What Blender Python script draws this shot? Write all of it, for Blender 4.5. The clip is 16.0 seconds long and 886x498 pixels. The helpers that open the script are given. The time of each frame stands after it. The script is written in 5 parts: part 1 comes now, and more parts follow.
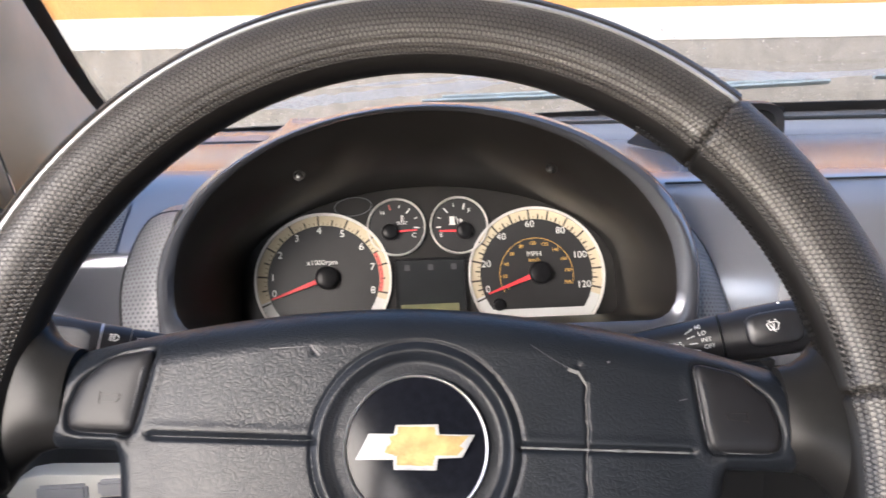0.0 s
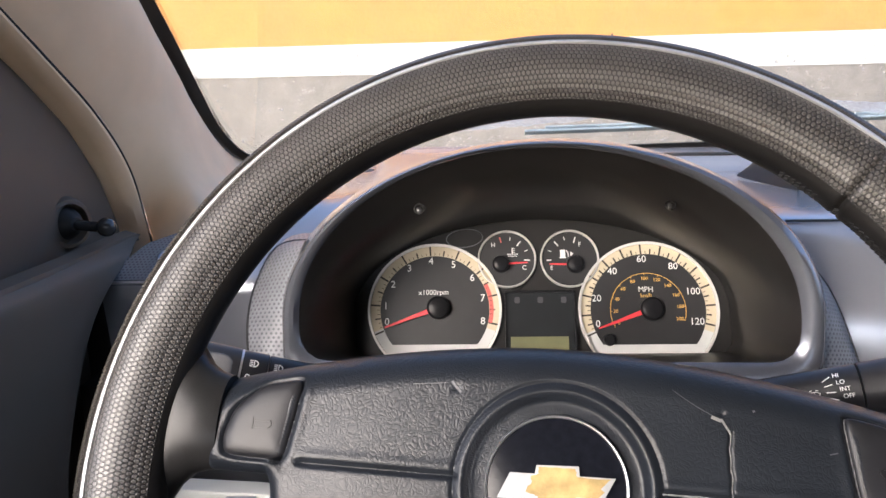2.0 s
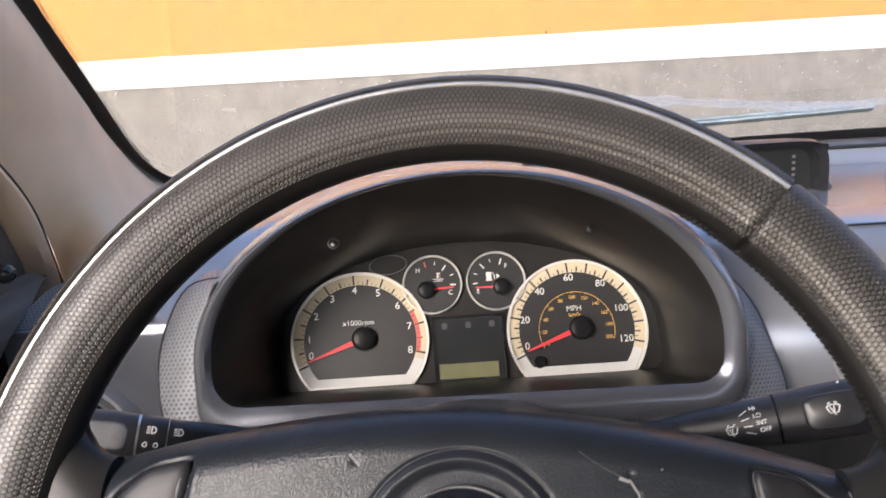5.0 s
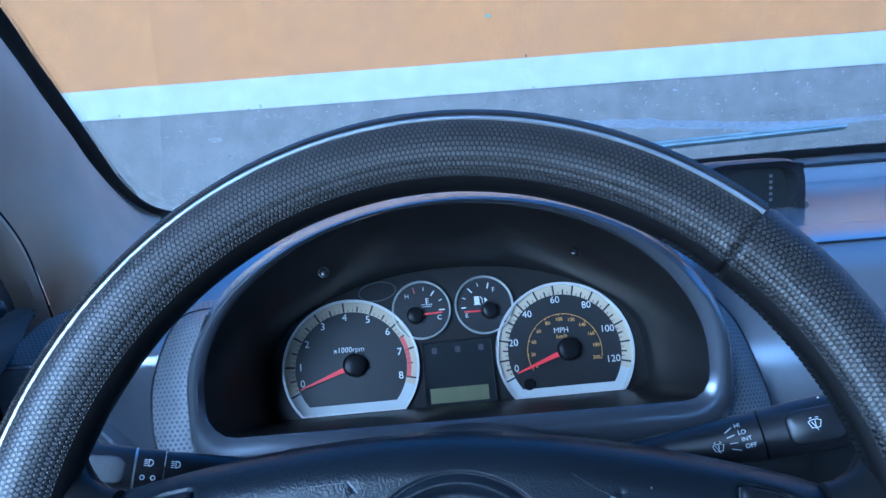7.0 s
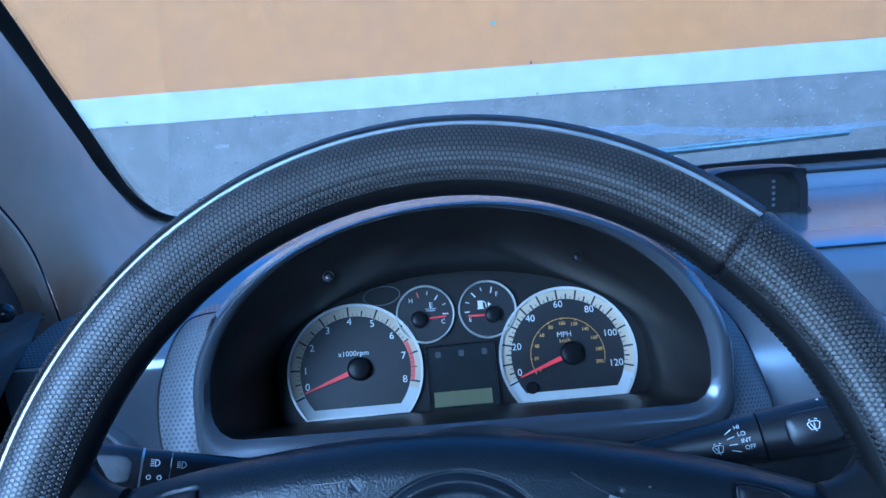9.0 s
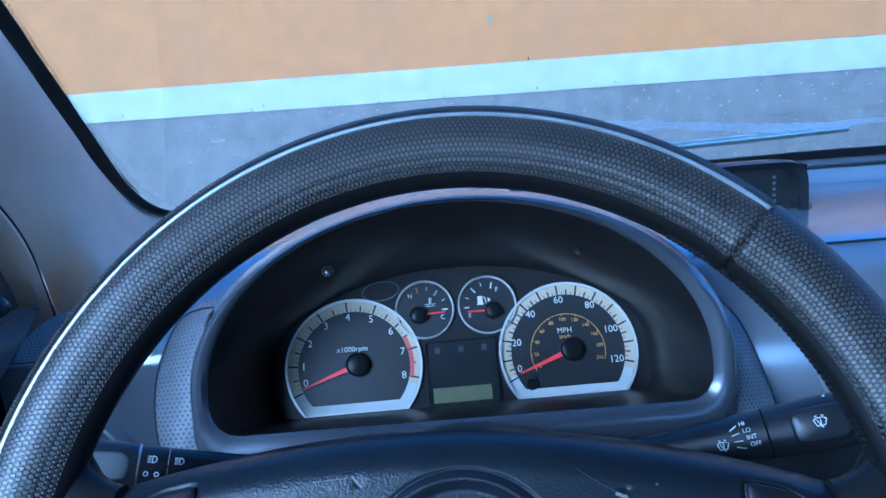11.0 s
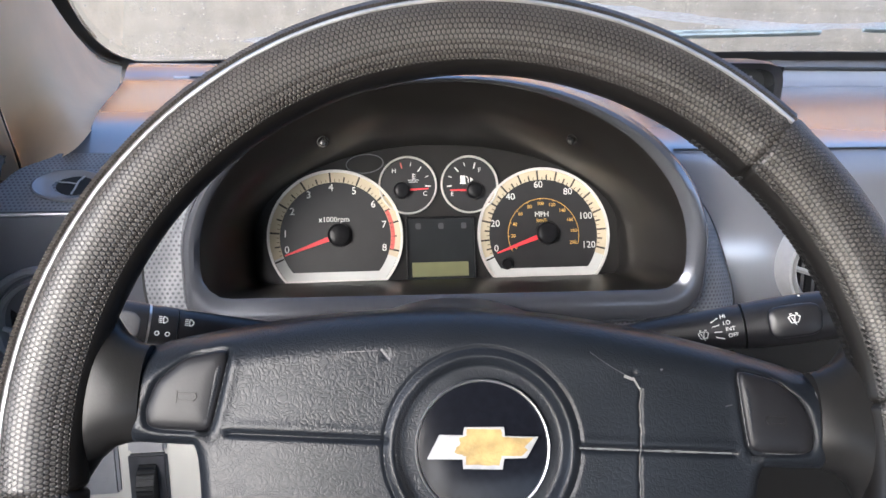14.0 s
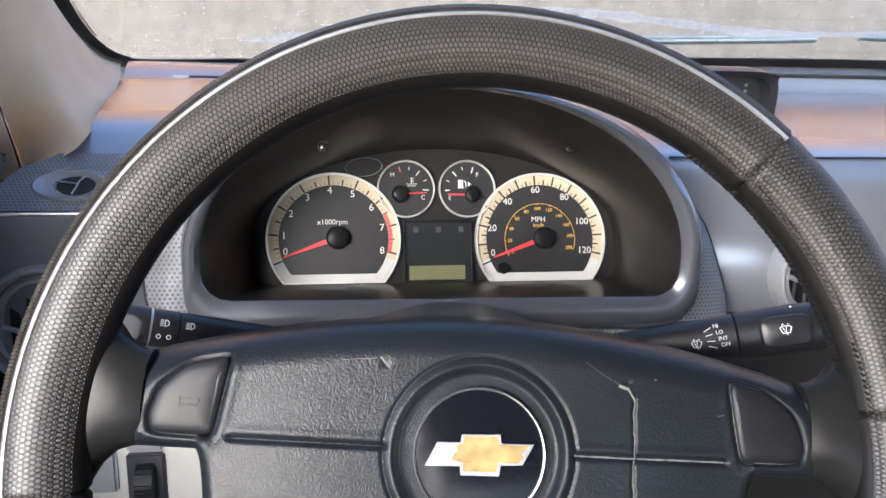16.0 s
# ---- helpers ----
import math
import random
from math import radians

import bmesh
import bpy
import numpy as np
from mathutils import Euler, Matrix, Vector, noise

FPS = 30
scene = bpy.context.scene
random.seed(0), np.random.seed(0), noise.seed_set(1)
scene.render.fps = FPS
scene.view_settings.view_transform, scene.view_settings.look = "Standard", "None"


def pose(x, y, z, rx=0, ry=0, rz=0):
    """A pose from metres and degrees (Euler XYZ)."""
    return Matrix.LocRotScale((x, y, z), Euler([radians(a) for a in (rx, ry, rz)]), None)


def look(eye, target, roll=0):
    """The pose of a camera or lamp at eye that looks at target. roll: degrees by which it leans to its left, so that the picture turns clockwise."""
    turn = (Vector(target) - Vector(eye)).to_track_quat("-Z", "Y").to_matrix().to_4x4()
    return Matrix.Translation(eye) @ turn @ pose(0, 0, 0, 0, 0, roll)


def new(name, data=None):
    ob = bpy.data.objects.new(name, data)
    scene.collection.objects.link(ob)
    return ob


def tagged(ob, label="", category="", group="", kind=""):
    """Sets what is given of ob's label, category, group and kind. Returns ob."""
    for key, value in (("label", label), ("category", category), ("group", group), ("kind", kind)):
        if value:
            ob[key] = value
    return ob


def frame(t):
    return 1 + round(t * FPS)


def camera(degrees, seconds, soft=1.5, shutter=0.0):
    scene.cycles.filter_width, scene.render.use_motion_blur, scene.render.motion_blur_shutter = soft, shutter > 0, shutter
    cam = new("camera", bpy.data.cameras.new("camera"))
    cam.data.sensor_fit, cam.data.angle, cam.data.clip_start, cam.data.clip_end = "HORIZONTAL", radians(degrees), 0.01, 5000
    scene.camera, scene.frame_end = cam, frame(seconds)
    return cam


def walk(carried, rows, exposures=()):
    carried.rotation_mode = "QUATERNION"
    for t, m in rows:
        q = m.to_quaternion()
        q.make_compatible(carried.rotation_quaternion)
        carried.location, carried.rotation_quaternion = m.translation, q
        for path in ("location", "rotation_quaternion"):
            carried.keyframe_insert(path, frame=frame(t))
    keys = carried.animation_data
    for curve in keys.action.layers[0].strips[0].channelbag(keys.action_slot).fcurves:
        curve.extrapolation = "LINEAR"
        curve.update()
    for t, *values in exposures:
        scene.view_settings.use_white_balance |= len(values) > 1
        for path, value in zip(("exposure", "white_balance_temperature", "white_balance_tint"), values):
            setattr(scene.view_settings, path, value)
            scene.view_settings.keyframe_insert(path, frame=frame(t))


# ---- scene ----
cam = camera(60.9, 16.0, shutter=0.4)
PATH = [
    (0, (-0.033, 0.034, 1.049), (0.114, 1.97, 0.568), -1.0),
    (0.5, (-0.045, 0.028, 1.05), (-0.019, 1.975, 0.595), -0.5),
    (1, (-0.048, 0.026, 1.054), (-0.082, 1.978, 0.621), -0.6),
    (1.5, (-0.049, 0.03, 1.059), (-0.104, 1.984, 0.638), -0.8),
    (2, (-0.057, 0.029, 1.058), (-0.124, 1.984, 0.641), -1.1),
    (2.5, (-0.056, 0.026, 1.061), (-0.126, 1.981, 0.643), -1.4),
    (3, (-0.056, 0.031, 1.061), (-0.119, 1.984, 0.633), -1.7),
    (3.5, (-0.055, 0.035, 1.061), (-0.104, 1.986, 0.625), -1.9),
    (4, (-0.054, 0.036, 1.061), (-0.076, 1.987, 0.619), -2.2),
    (4.5, (-0.052, 0.038, 1.066), (-0.04, 1.989, 0.626), -2.7),
    (5, (-0.033, 0.051, 1.078), (0.027, 2.002, 0.645), -3.1),
    (5.2, (-0.031, 0.051, 1.084), (0.048, 2.004, 0.66), -3.2),
    (7.5, (-0.036, 0.038, 1.083), (0.066, 2.0, 0.71), -4.2),
    (8, (-0.036, 0.035, 1.084), (0.06, 1.999, 0.717), -4.2),
    (8.5, (-0.034, 0.036, 1.083), (0.056, 2.001, 0.72), -4.2),
    (10.8, (-0.036, 0.038, 1.081), (0.056, 2.004, 0.727), -4.1),
    (11, (-0.037, 0.042, 1.08), (0.063, 2.005, 0.711), -4.0),
    (11.5, (-0.028, 0.051, 1.081), (0.098, 2.003, 0.663), -3.5),
    (12, (-0.046, 0.055, 1.071), (0.093, 1.988, 0.579), -2.8),
    (12.5, (-0.069, 0.053, 1.072), (0.085, 1.971, 0.525), -1.7),
    (13, (-0.078, 0.05, 1.085), (0.1, 1.948, 0.482), -0.4),
    (13.5, (-0.083, 0.04, 1.099), (0.136, 1.918, 0.445), 0.7),
    (14, (-0.077, 0.04, 1.09), (0.178, 1.893, 0.383), 1.3),
    (14.5, (-0.078, 0.041, 1.092), (0.189, 1.886, 0.368), 1.6),
    (15, (-0.078, 0.041, 1.091), (0.193, 1.883, 0.361), 1.7),
    (15.5, (-0.08, 0.041, 1.094), (0.19, 1.885, 0.369), 1.9),
    (16, (-0.08, 0.037, 1.097), (0.19, 1.886, 0.383), 2.2),
]
# seconds, stops, kelvin, tint: the clip's camera turns bluer and back
EXPOSURES = [(0.0, 2.68, 5900, 12), (5.2, 2.56, 6000, 13), (7.3, 1.80, 3330, 1), (8.7, 1.80, 3330, 1), (11.9, 1.92, 3460, 2), (12.6, 2.40, 4230, 7), (13.0, 2.60, 4850, 8), (13.6, 2.75, 5600, 9), (16.0, 2.75, 5600, 9)]
SKY, SUN = 0.15, 0.5
walk(cam, [(t, look(eye, target, roll)) for t, eye, target, roll in PATH], EXPOSURES)

# ---- light ----
world = bpy.data.worlds.new("sky")
scene.world = world
world.use_nodes = True
wn = world.node_tree.nodes
sky = wn.new("ShaderNodeTexSky")
sky.sky_type, sky.sun_disc = "NISHITA", False
sky.sun_elevation, sky.sun_rotation = radians(25), radians(214)
sky.dust_density, sky.air_density = 3.0, 0.75
wn["Background"].inputs["Strength"].default_value = SKY
world.node_tree.links.new(sky.outputs[0], wn["Background"].inputs["Color"])
sun_data = bpy.data.lights.new("sun", "SUN")
sun_data.energy, sun_data.angle, sun_data.color = SUN, radians(40), (1.0, 0.91, 0.79)
sun = new("sun", sun_data)
sun.matrix_world = look((-2.0, -3.0, 2.65), (0, 0, 1.0))

# ---- materials ----


def mat(name, color, rough=0.5, metal=0.0, bump=0.0, scale=200.0, vary=0.15, vscale=None, coat=0.0, detail=4.0, spec=0.5):
    """Principled surface with colour mottling and fine noise relief, in object metres."""
    m = bpy.data.materials.new(name)
    m.use_nodes = True
    nt = m.node_tree
    b = nt.nodes["Principled BSDF"]
    b.inputs["Roughness"].default_value = rough
    b.inputs["Metallic"].default_value = metal
    b.inputs["Coat Weight"].default_value = coat
    b.inputs["Specular IOR Level"].default_value = spec
    tc = nt.nodes.new("ShaderNodeTexCoord")
    n1 = nt.nodes.new("ShaderNodeTexNoise")
    n1.inputs["Scale"].default_value = vscale or scale * 0.12
    n1.inputs["Detail"].default_value = 5
    nt.links.new(tc.outputs["Object"], n1.inputs["Vector"])
    ramp = nt.nodes.new("ShaderNodeValToRGB")
    ramp.color_ramp.elements[0].position, ramp.color_ramp.elements[1].position = 0.3, 0.7
    ramp.color_ramp.elements[0].color = tuple(c * (1 - vary) for c in color) + (1,)
    ramp.color_ramp.elements[1].color = tuple(min(1, c * (1 + vary)) for c in color) + (1,)
    nt.links.new(n1.outputs["Fac"], ramp.inputs["Fac"])
    nt.links.new(ramp.outputs["Color"], b.inputs["Base Color"])
    rr = nt.nodes.new("ShaderNodeMapRange")
    rr.inputs["To Min"].default_value, rr.inputs["To Max"].default_value = rough * (1 - 0.7 * vary), min(1, rough * (1 + 0.7 * vary))
    nt.links.new(n1.outputs["Fac"], rr.inputs["Value"])
    nt.links.new(rr.outputs["Result"], b.inputs["Roughness"])
    if bump:
        n2 = nt.nodes.new("ShaderNodeTexNoise")
        n2.inputs["Scale"].default_value, n2.inputs["Detail"].default_value = scale, detail
        nt.links.new(tc.outputs["Object"], n2.inputs["Vector"])
        bp = nt.nodes.new("ShaderNodeBump")
        bp.inputs["Strength"].default_value, bp.inputs["Distance"].default_value = bump, 0.3 / scale
        nt.links.new(n2.outputs["Fac"], bp.inputs["Height"])
        nt.links.new(bp.outputs["Normal"], b.inputs["Normal"])
    return m


def math_node(nt, op, a, b=None):
    n = nt.nodes.new("ShaderNodeMath")
    n.operation = op
    for i, v in enumerate((a, b)):
        if v is None:
            continue
        if isinstance(v, (int, float)):
            n.inputs[i].default_value = v
        else:
            nt.links.new(v, n.inputs[i])
    return n.outputs[0]


def hex_height(nt, vec):
    """Distance to the nearest centre of a hexagonal lattice of pitch 1 in the vector's x and y."""
    dist = []
    for off in ((0.0, 0.0, 0.0), (0.5, 0.866, 0.0)):
        a = nt.nodes.new("ShaderNodeVectorMath")
        a.operation = "ADD"
        a.inputs[1].default_value = off
        nt.links.new(vec, a.inputs[0])
        w = nt.nodes.new("ShaderNodeVectorMath")
        w.operation = "WRAP"
        w.inputs[1].default_value, w.inputs[2].default_value = (0.5, 0.866, 1), (-0.5, -0.866, -1)
        nt.links.new(a.outputs[0], w.inputs[0])
        flat = nt.nodes.new("ShaderNodeVectorMath")
        flat.operation = "MULTIPLY"
        flat.inputs[1].default_value = (1, 1, 0)
        nt.links.new(w.outputs[0], flat.inputs[0])
        ln = nt.nodes.new("ShaderNodeVectorMath")
        ln.operation = "LENGTH"
        nt.links.new(flat.outputs[0], ln.inputs[0])
        dist.append(ln.outputs["Value"])
    return math_node(nt, "MINIMUM", dist[0], dist[1])


def hex_mat(name, color, rough, strength, dist, low, high, smooth_zone=False, coat=0.0, pit=0.6, sunk=False):
    """A surface embossed with round cells on a hexagonal lattice, by its UV map."""
    m = mat(name, color, rough, vary=0.12, vscale=60, coat=coat)
    nt = m.node_tree
    b = nt.nodes["Principled BSDF"]
    uv = nt.nodes.new("ShaderNodeUVMap")
    h = hex_height(nt, uv.outputs[0])
    mr = nt.nodes.new("ShaderNodeMapRange")
    mr.interpolation_type = "SMOOTHSTEP"
    mr.inputs["From Min"].default_value, mr.inputs["From Max"].default_value = low, high
    mr.inputs["To Min"].default_value, mr.inputs["To Max"].default_value = 1, 0
    nt.links.new(h, mr.inputs["Value"])
    if sunk:
        mr.inputs["To Min"].default_value, mr.inputs["To Max"].default_value = 0, 1
    out = mr.outputs["Result"]
    if smooth_zone:
        sx = nt.nodes.new("ShaderNodeSeparateXYZ")
        nt.links.new(uv.outputs[0], sx.inputs[0])
        z = nt.nodes.new("ShaderNodeMapRange")
        z.inputs["From Min"].default_value, z.inputs["From Max"].default_value = smooth_zone
        z.inputs["To Min"].default_value, z.inputs["To Max"].default_value = 1, 0
        nt.links.new(sx.outputs["Y"], z.inputs["Value"])
        out = math_node(nt, "MULTIPLY", out, z.outputs["Result"])
    no = nt.nodes.new("ShaderNodeTexNoise")
    no.inputs["Scale"].default_value = 900
    mixed = math_node(nt, "ADD", out, math_node(nt, "MULTIPLY", no.outputs["Fac"], 0.05))
    bp = nt.nodes.new("ShaderNodeBump")
    bp.inputs["Strength"].default_value, bp.inputs["Distance"].default_value = strength, dist
    nt.links.new(mixed, bp.inputs["Height"])
    nt.links.new(bp.outputs["Normal"], b.inputs["Normal"])
    # the low parts of the relief take the colour scaled by pit
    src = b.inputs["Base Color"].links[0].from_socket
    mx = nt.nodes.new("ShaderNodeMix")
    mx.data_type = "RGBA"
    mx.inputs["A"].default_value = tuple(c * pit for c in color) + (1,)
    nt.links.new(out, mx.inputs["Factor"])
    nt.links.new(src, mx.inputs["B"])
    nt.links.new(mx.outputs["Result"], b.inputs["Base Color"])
    return m


def leather_mat(name, color, rough):
    """Grained vinyl: creased cells, worn smoother in patches."""
    m = mat(name, color, rough, vary=0.2, vscale=25, spec=0.20)
    nt = m.node_tree
    b = nt.nodes["Principled BSDF"]
    tc = nt.nodes.new("ShaderNodeTexCoord")
    warp = nt.nodes.new("ShaderNodeTexNoise")
    warp.inputs["Scale"].default_value = 120
    nt.links.new(tc.outputs["Object"], warp.inputs["Vector"])
    add = nt.nodes.new("ShaderNodeMix")
    add.data_type = "VECTOR"
    add.inputs["Factor"].default_value = 0.012
    nt.links.new(tc.outputs["Object"], add.inputs["A"])
    nt.links.new(warp.outputs["Color"], add.inputs["B"])
    vo = nt.nodes.new("ShaderNodeTexVoronoi")
    vo.feature = "DISTANCE_TO_EDGE"
    vo.inputs["Scale"].default_value = 500
    nt.links.new(add.outputs["Result"], vo.inputs["Vector"])
    mr = nt.nodes.new("ShaderNodeMapRange")
    mr.inputs["From Max"].default_value = 0.22
    nt.links.new(vo.outputs["Distance"], mr.inputs["Value"])
    big = nt.nodes.new("ShaderNodeTexNoise")
    big.inputs["Scale"].default_value, big.inputs["Detail"].default_value = 18, 2
    nt.links.new(tc.outputs["Object"], big.inputs["Vector"])
    worn = nt.nodes.new("ShaderNodeMapRange")
    worn.inputs["From Min"].default_value, worn.inputs["From Max"].default_value = 0.38, 0.62
    worn.inputs["To Min"].default_value = 0.35
    nt.links.new(big.outputs["Fac"], worn.inputs["Value"])
    hgt = math_node(nt, "MULTIPLY", mr.outputs["Result"], worn.outputs["Result"])
    bp = nt.nodes.new("ShaderNodeBump")
    bp.inputs["Strength"].default_value, bp.inputs["Distance"].default_value = 0.17, 0.0006
    nt.links.new(hgt, bp.inputs["Height"])
    nt.links.new(bp.outputs["Normal"], b.inputs["Normal"])
    return m


def glass_mat(name, ior, tint=(1, 1, 1)):
    m = bpy.data.materials.new(name)
    m.use_nodes = True
    nt = m.node_tree
    nt.nodes.remove(nt.nodes["Principled BSDF"])
    tr = nt.nodes.new("ShaderNodeBsdfTransparent")
    tr.inputs["Color"].default_value = tint + (1,)
    gl = nt.nodes.new("ShaderNodeBsdfGlossy")
    gl.inputs["Roughness"].default_value = 0.02
    fr = nt.nodes.new("ShaderNodeFresnel")
    fr.inputs["IOR"].default_value = ior
    mx = nt.nodes.new("ShaderNodeMixShader")
    nt.links.new(fr.outputs[0], mx.inputs[0])
    nt.links.new(tr.outputs[0], mx.inputs[1])
    nt.links.new(gl.outputs[0], mx.inputs[2])
    nt.links.new(mx.outputs[0], nt.nodes["Material Output"].inputs["Surface"])
    return m


def film_mat(name, body, tone):
    """Water with fine dirt in it: partly clear, with a pale scattering body and a wet skin."""
    m = mat(name, tone, 0.15, vary=0.1, vscale=90)
    nt = m.node_tree
    b = nt.nodes["Principled BSDF"]
    tl = nt.nodes.new("ShaderNodeBsdfTranslucent")
    tl.inputs["Color"].default_value = tone + (1,)
    tr = nt.nodes.new("ShaderNodeBsdfTransparent")
    m1 = nt.nodes.new("ShaderNodeMixShader")
    m1.inputs[0].default_value = 0.75
    nt.links.new(b.outputs[0], m1.inputs[1])
    nt.links.new(tl.outputs[0], m1.inputs[2])
    m2 = nt.nodes.new("ShaderNodeMixShader")
    n = nt.nodes.new("ShaderNodeTexNoise")
    n.inputs["Scale"].default_value = 60
    nt.links.new(math_node(nt, "MULTIPLY", n.outputs["Fac"], body * 2), m2.inputs[0])
    nt.links.new(tr.outputs[0], m2.inputs[1])
    nt.links.new(m1.outputs[0], m2.inputs[2])
    nt.links.new(m2.outputs[0], nt.nodes["Material Output"].inputs["Surface"])
    return m


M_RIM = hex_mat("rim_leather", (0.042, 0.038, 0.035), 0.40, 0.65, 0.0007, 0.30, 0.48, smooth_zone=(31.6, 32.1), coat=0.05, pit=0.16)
M_BRAID = mat("braid_thread", (0.030, 0.026, 0.023), 0.5, bump=0.2, scale=900, vary=0.25, vscale=90)
M_PAD = leather_mat("pad_vinyl", (0.0092, 0.0108, 0.0140), 0.34)
M_SPOKE = mat("spoke_vinyl", (0.011, 0.0108, 0.0108), 0.34, bump=0.12, scale=900, spec=0.16)
M_BUTTON = mat("button_plastic", (0.011, 0.011, 0.0125), 0.34, bump=0.10, scale=1200, spec=0.15)
M_STALK = mat("stalk_plastic", (0.015, 0.015, 0.017), 0.34, bump=0.06, scale=1200, spec=0.36)
M_PIPING = mat("piping_silver", (0.55, 0.55, 0.56), 0.30, metal=0.85, bump=0.05, scale=400)
M_CHROME = mat("chrome", (0.70, 0.70, 0.71), 0.38, metal=1.0, vary=0.04)
M_RING = mat("ring_silver", (0.70, 0.69, 0.66), 0.35, metal=0.35, vary=0.04)
M_EMBLEM = mat("emblem_black", (0.005, 0.0055, 0.008), 0.16, vary=0.3, vscale=300, spec=0.12)
M_GOLD = mat("worn_gold", (0.26, 0.18, 0.065), 0.45, metal=0.35, bump=0.3, scale=700, vary=0.35, vscale=160)
M_SILVERPLATE = mat("peeled_silver", (0.27, 0.275, 0.285), 0.32, metal=0.3, vary=0.12, vscale=220)
M_DASH = mat("dash_plastic", (0.30, 0.305, 0.33), 0.22, metal=0.42, vary=0.05, vscale=14)
M_DASHTEX = hex_mat("dash_dotted", (0.20, 0.205, 0.222), 0.36, 0.6, 0.0008, 0.16, 0.36, pit=0.45, sunk=True)
M_BEZEL = mat("bezel_satin", (0.15, 0.157, 0.180), 0.27, metal=0.60, bump=0.03, scale=1200, vary=0.02, vscale=20)
M_FUNNEL = mat("funnel_black", (0.0145, 0.0135, 0.013), 0.40, bump=0.1, scale=1500, vary=0.15, vscale=30, spec=0.35)
M_FACE = mat("dial_black", (0.018, 0.018, 0.019), 0.45, vary=0.1, vscale=60)
M_BAND = mat("dial_cream", (0.56, 0.485, 0.345), 0.5, vary=0.06, vscale=40)
M_BANDWHITE = mat("dial_white", (0.57, 0.58, 0.575), 0.45, vary=0.04, vscale=40)
M_TEAL = mat("paint_teal", (0.16, 0.24, 0.22), 0.7, vary=0.2, vscale=200)
M_INK = mat("ink_white", (0.74, 0.74, 0.72), 0.6, vary=0.03)
M_INKBLACK = mat("ink_black", (0.03, 0.025, 0.02), 0.6, vary=0.05)
M_INKORANGE = mat("ink_orange", (0.80, 0.46, 0.10), 0.6, vary=0.05)
M_RED = mat("needle_red", (0.80, 0.06, 0.07), 0.4, vary=0.04)
M_REDBAND = mat("redline", (0.56, 0.12, 0.10), 0.5, vary=0.05)
M_DISPLAY = mat("display_dark", (0.022, 0.024, 0.026), 0.25, vary=0.08, vscale=30)
M_LCD = mat("lcd_olive", (0.17, 0.175, 0.09), 0.35, vary=0.08, vscale=60)
M_SCREW = mat("screw_dark", (0.03, 0.03, 0.03), 0.28, metal=0.6)
M_PILLAR = mat("pillar_beige", (0.74, 0.54, 0.345), 0.72, bump=0.25, scale=1400, vary=0.06, vscale=20)
M_DOOR = mat("door_grey", (0.088, 0.068, 0.050), 0.6, bump=0.35, scale=1100, vary=0.08, vscale=25)
M_SEAL = mat("rubber_black", (0.012, 0.012, 0.012), 0.6, bump=0.2, scale=600)
M_CREAM = mat("panel_cream", (0.62, 0.60, 0.53), 0.45, bump=0.1, scale=900, vary=0.04, vscale=20)
M_VENT = mat("vent_grey", (0.36, 0.36, 0.365), 0.34, bump=0.1, scale=1200, vary=0.05)
M_SCUFF = mat("scuffed_vinyl", (0.07, 0.07, 0.075), 0.6, bump=0.4, scale=600)
M_TEAR = mat("torn_vinyl", (0.14, 0.14, 0.135), 0.8, bump=0.4, scale=600)
M_BALL = mat("ball_gloss", (0.03, 0.03, 0.03), 0.15, vary=0.05)
M_SHROUD = mat("shroud_grey", (0.055, 0.056, 0.062), 0.42, bump=0.1, scale=900, vary=0.06)
M_WORN = mat("worn_edge", (0.07, 0.072, 0.076), 0.55, bump=0.4, scale=700, vary=0.4, vscale=300)
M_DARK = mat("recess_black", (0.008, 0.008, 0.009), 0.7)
M_CABIN = mat("headliner_grey", (0.11, 0.105, 0.10), 0.9, bump=0.3, scale=500, vary=0.08)
M_GLASS = glass_mat("windscreen_glass", 1.36, (0.66, 0.68, 0.67))
M_CLEAR = bpy.data.materials.new("glass_body")
M_CLEAR.use_nodes = True
M_CLEAR.node_tree.nodes.remove(M_CLEAR.node_tree.nodes["Principled BSDF"])
tr_ = M_CLEAR.node_tree.nodes.new("ShaderNodeBsdfTransparent")
M_CLEAR.node_tree.links.new(tr_.outputs[0], M_CLEAR.node_tree.nodes["Material Output"].inputs["Surface"])
M_FRIT = mat("frit_black", (0.010, 0.010, 0.010), 0.5, vary=0.1)
M_DROP = film_mat("rain_water", 0.36, (0.92, 0.84, 0.72))
M_FILM = film_mat("wet_film", 0.42, (0.88, 0.86, 0.80))
M_WIPER = mat("wiper_rubber", (0.33, 0.37, 0.36), 0.7, bump=0.2, scale=300, vary=0.25, vscale=40)
M_ASPHALT = mat("asphalt", (0.055, 0.053, 0.050), 0.9, bump=0.8, scale=90, vary=0.35, vscale=9)


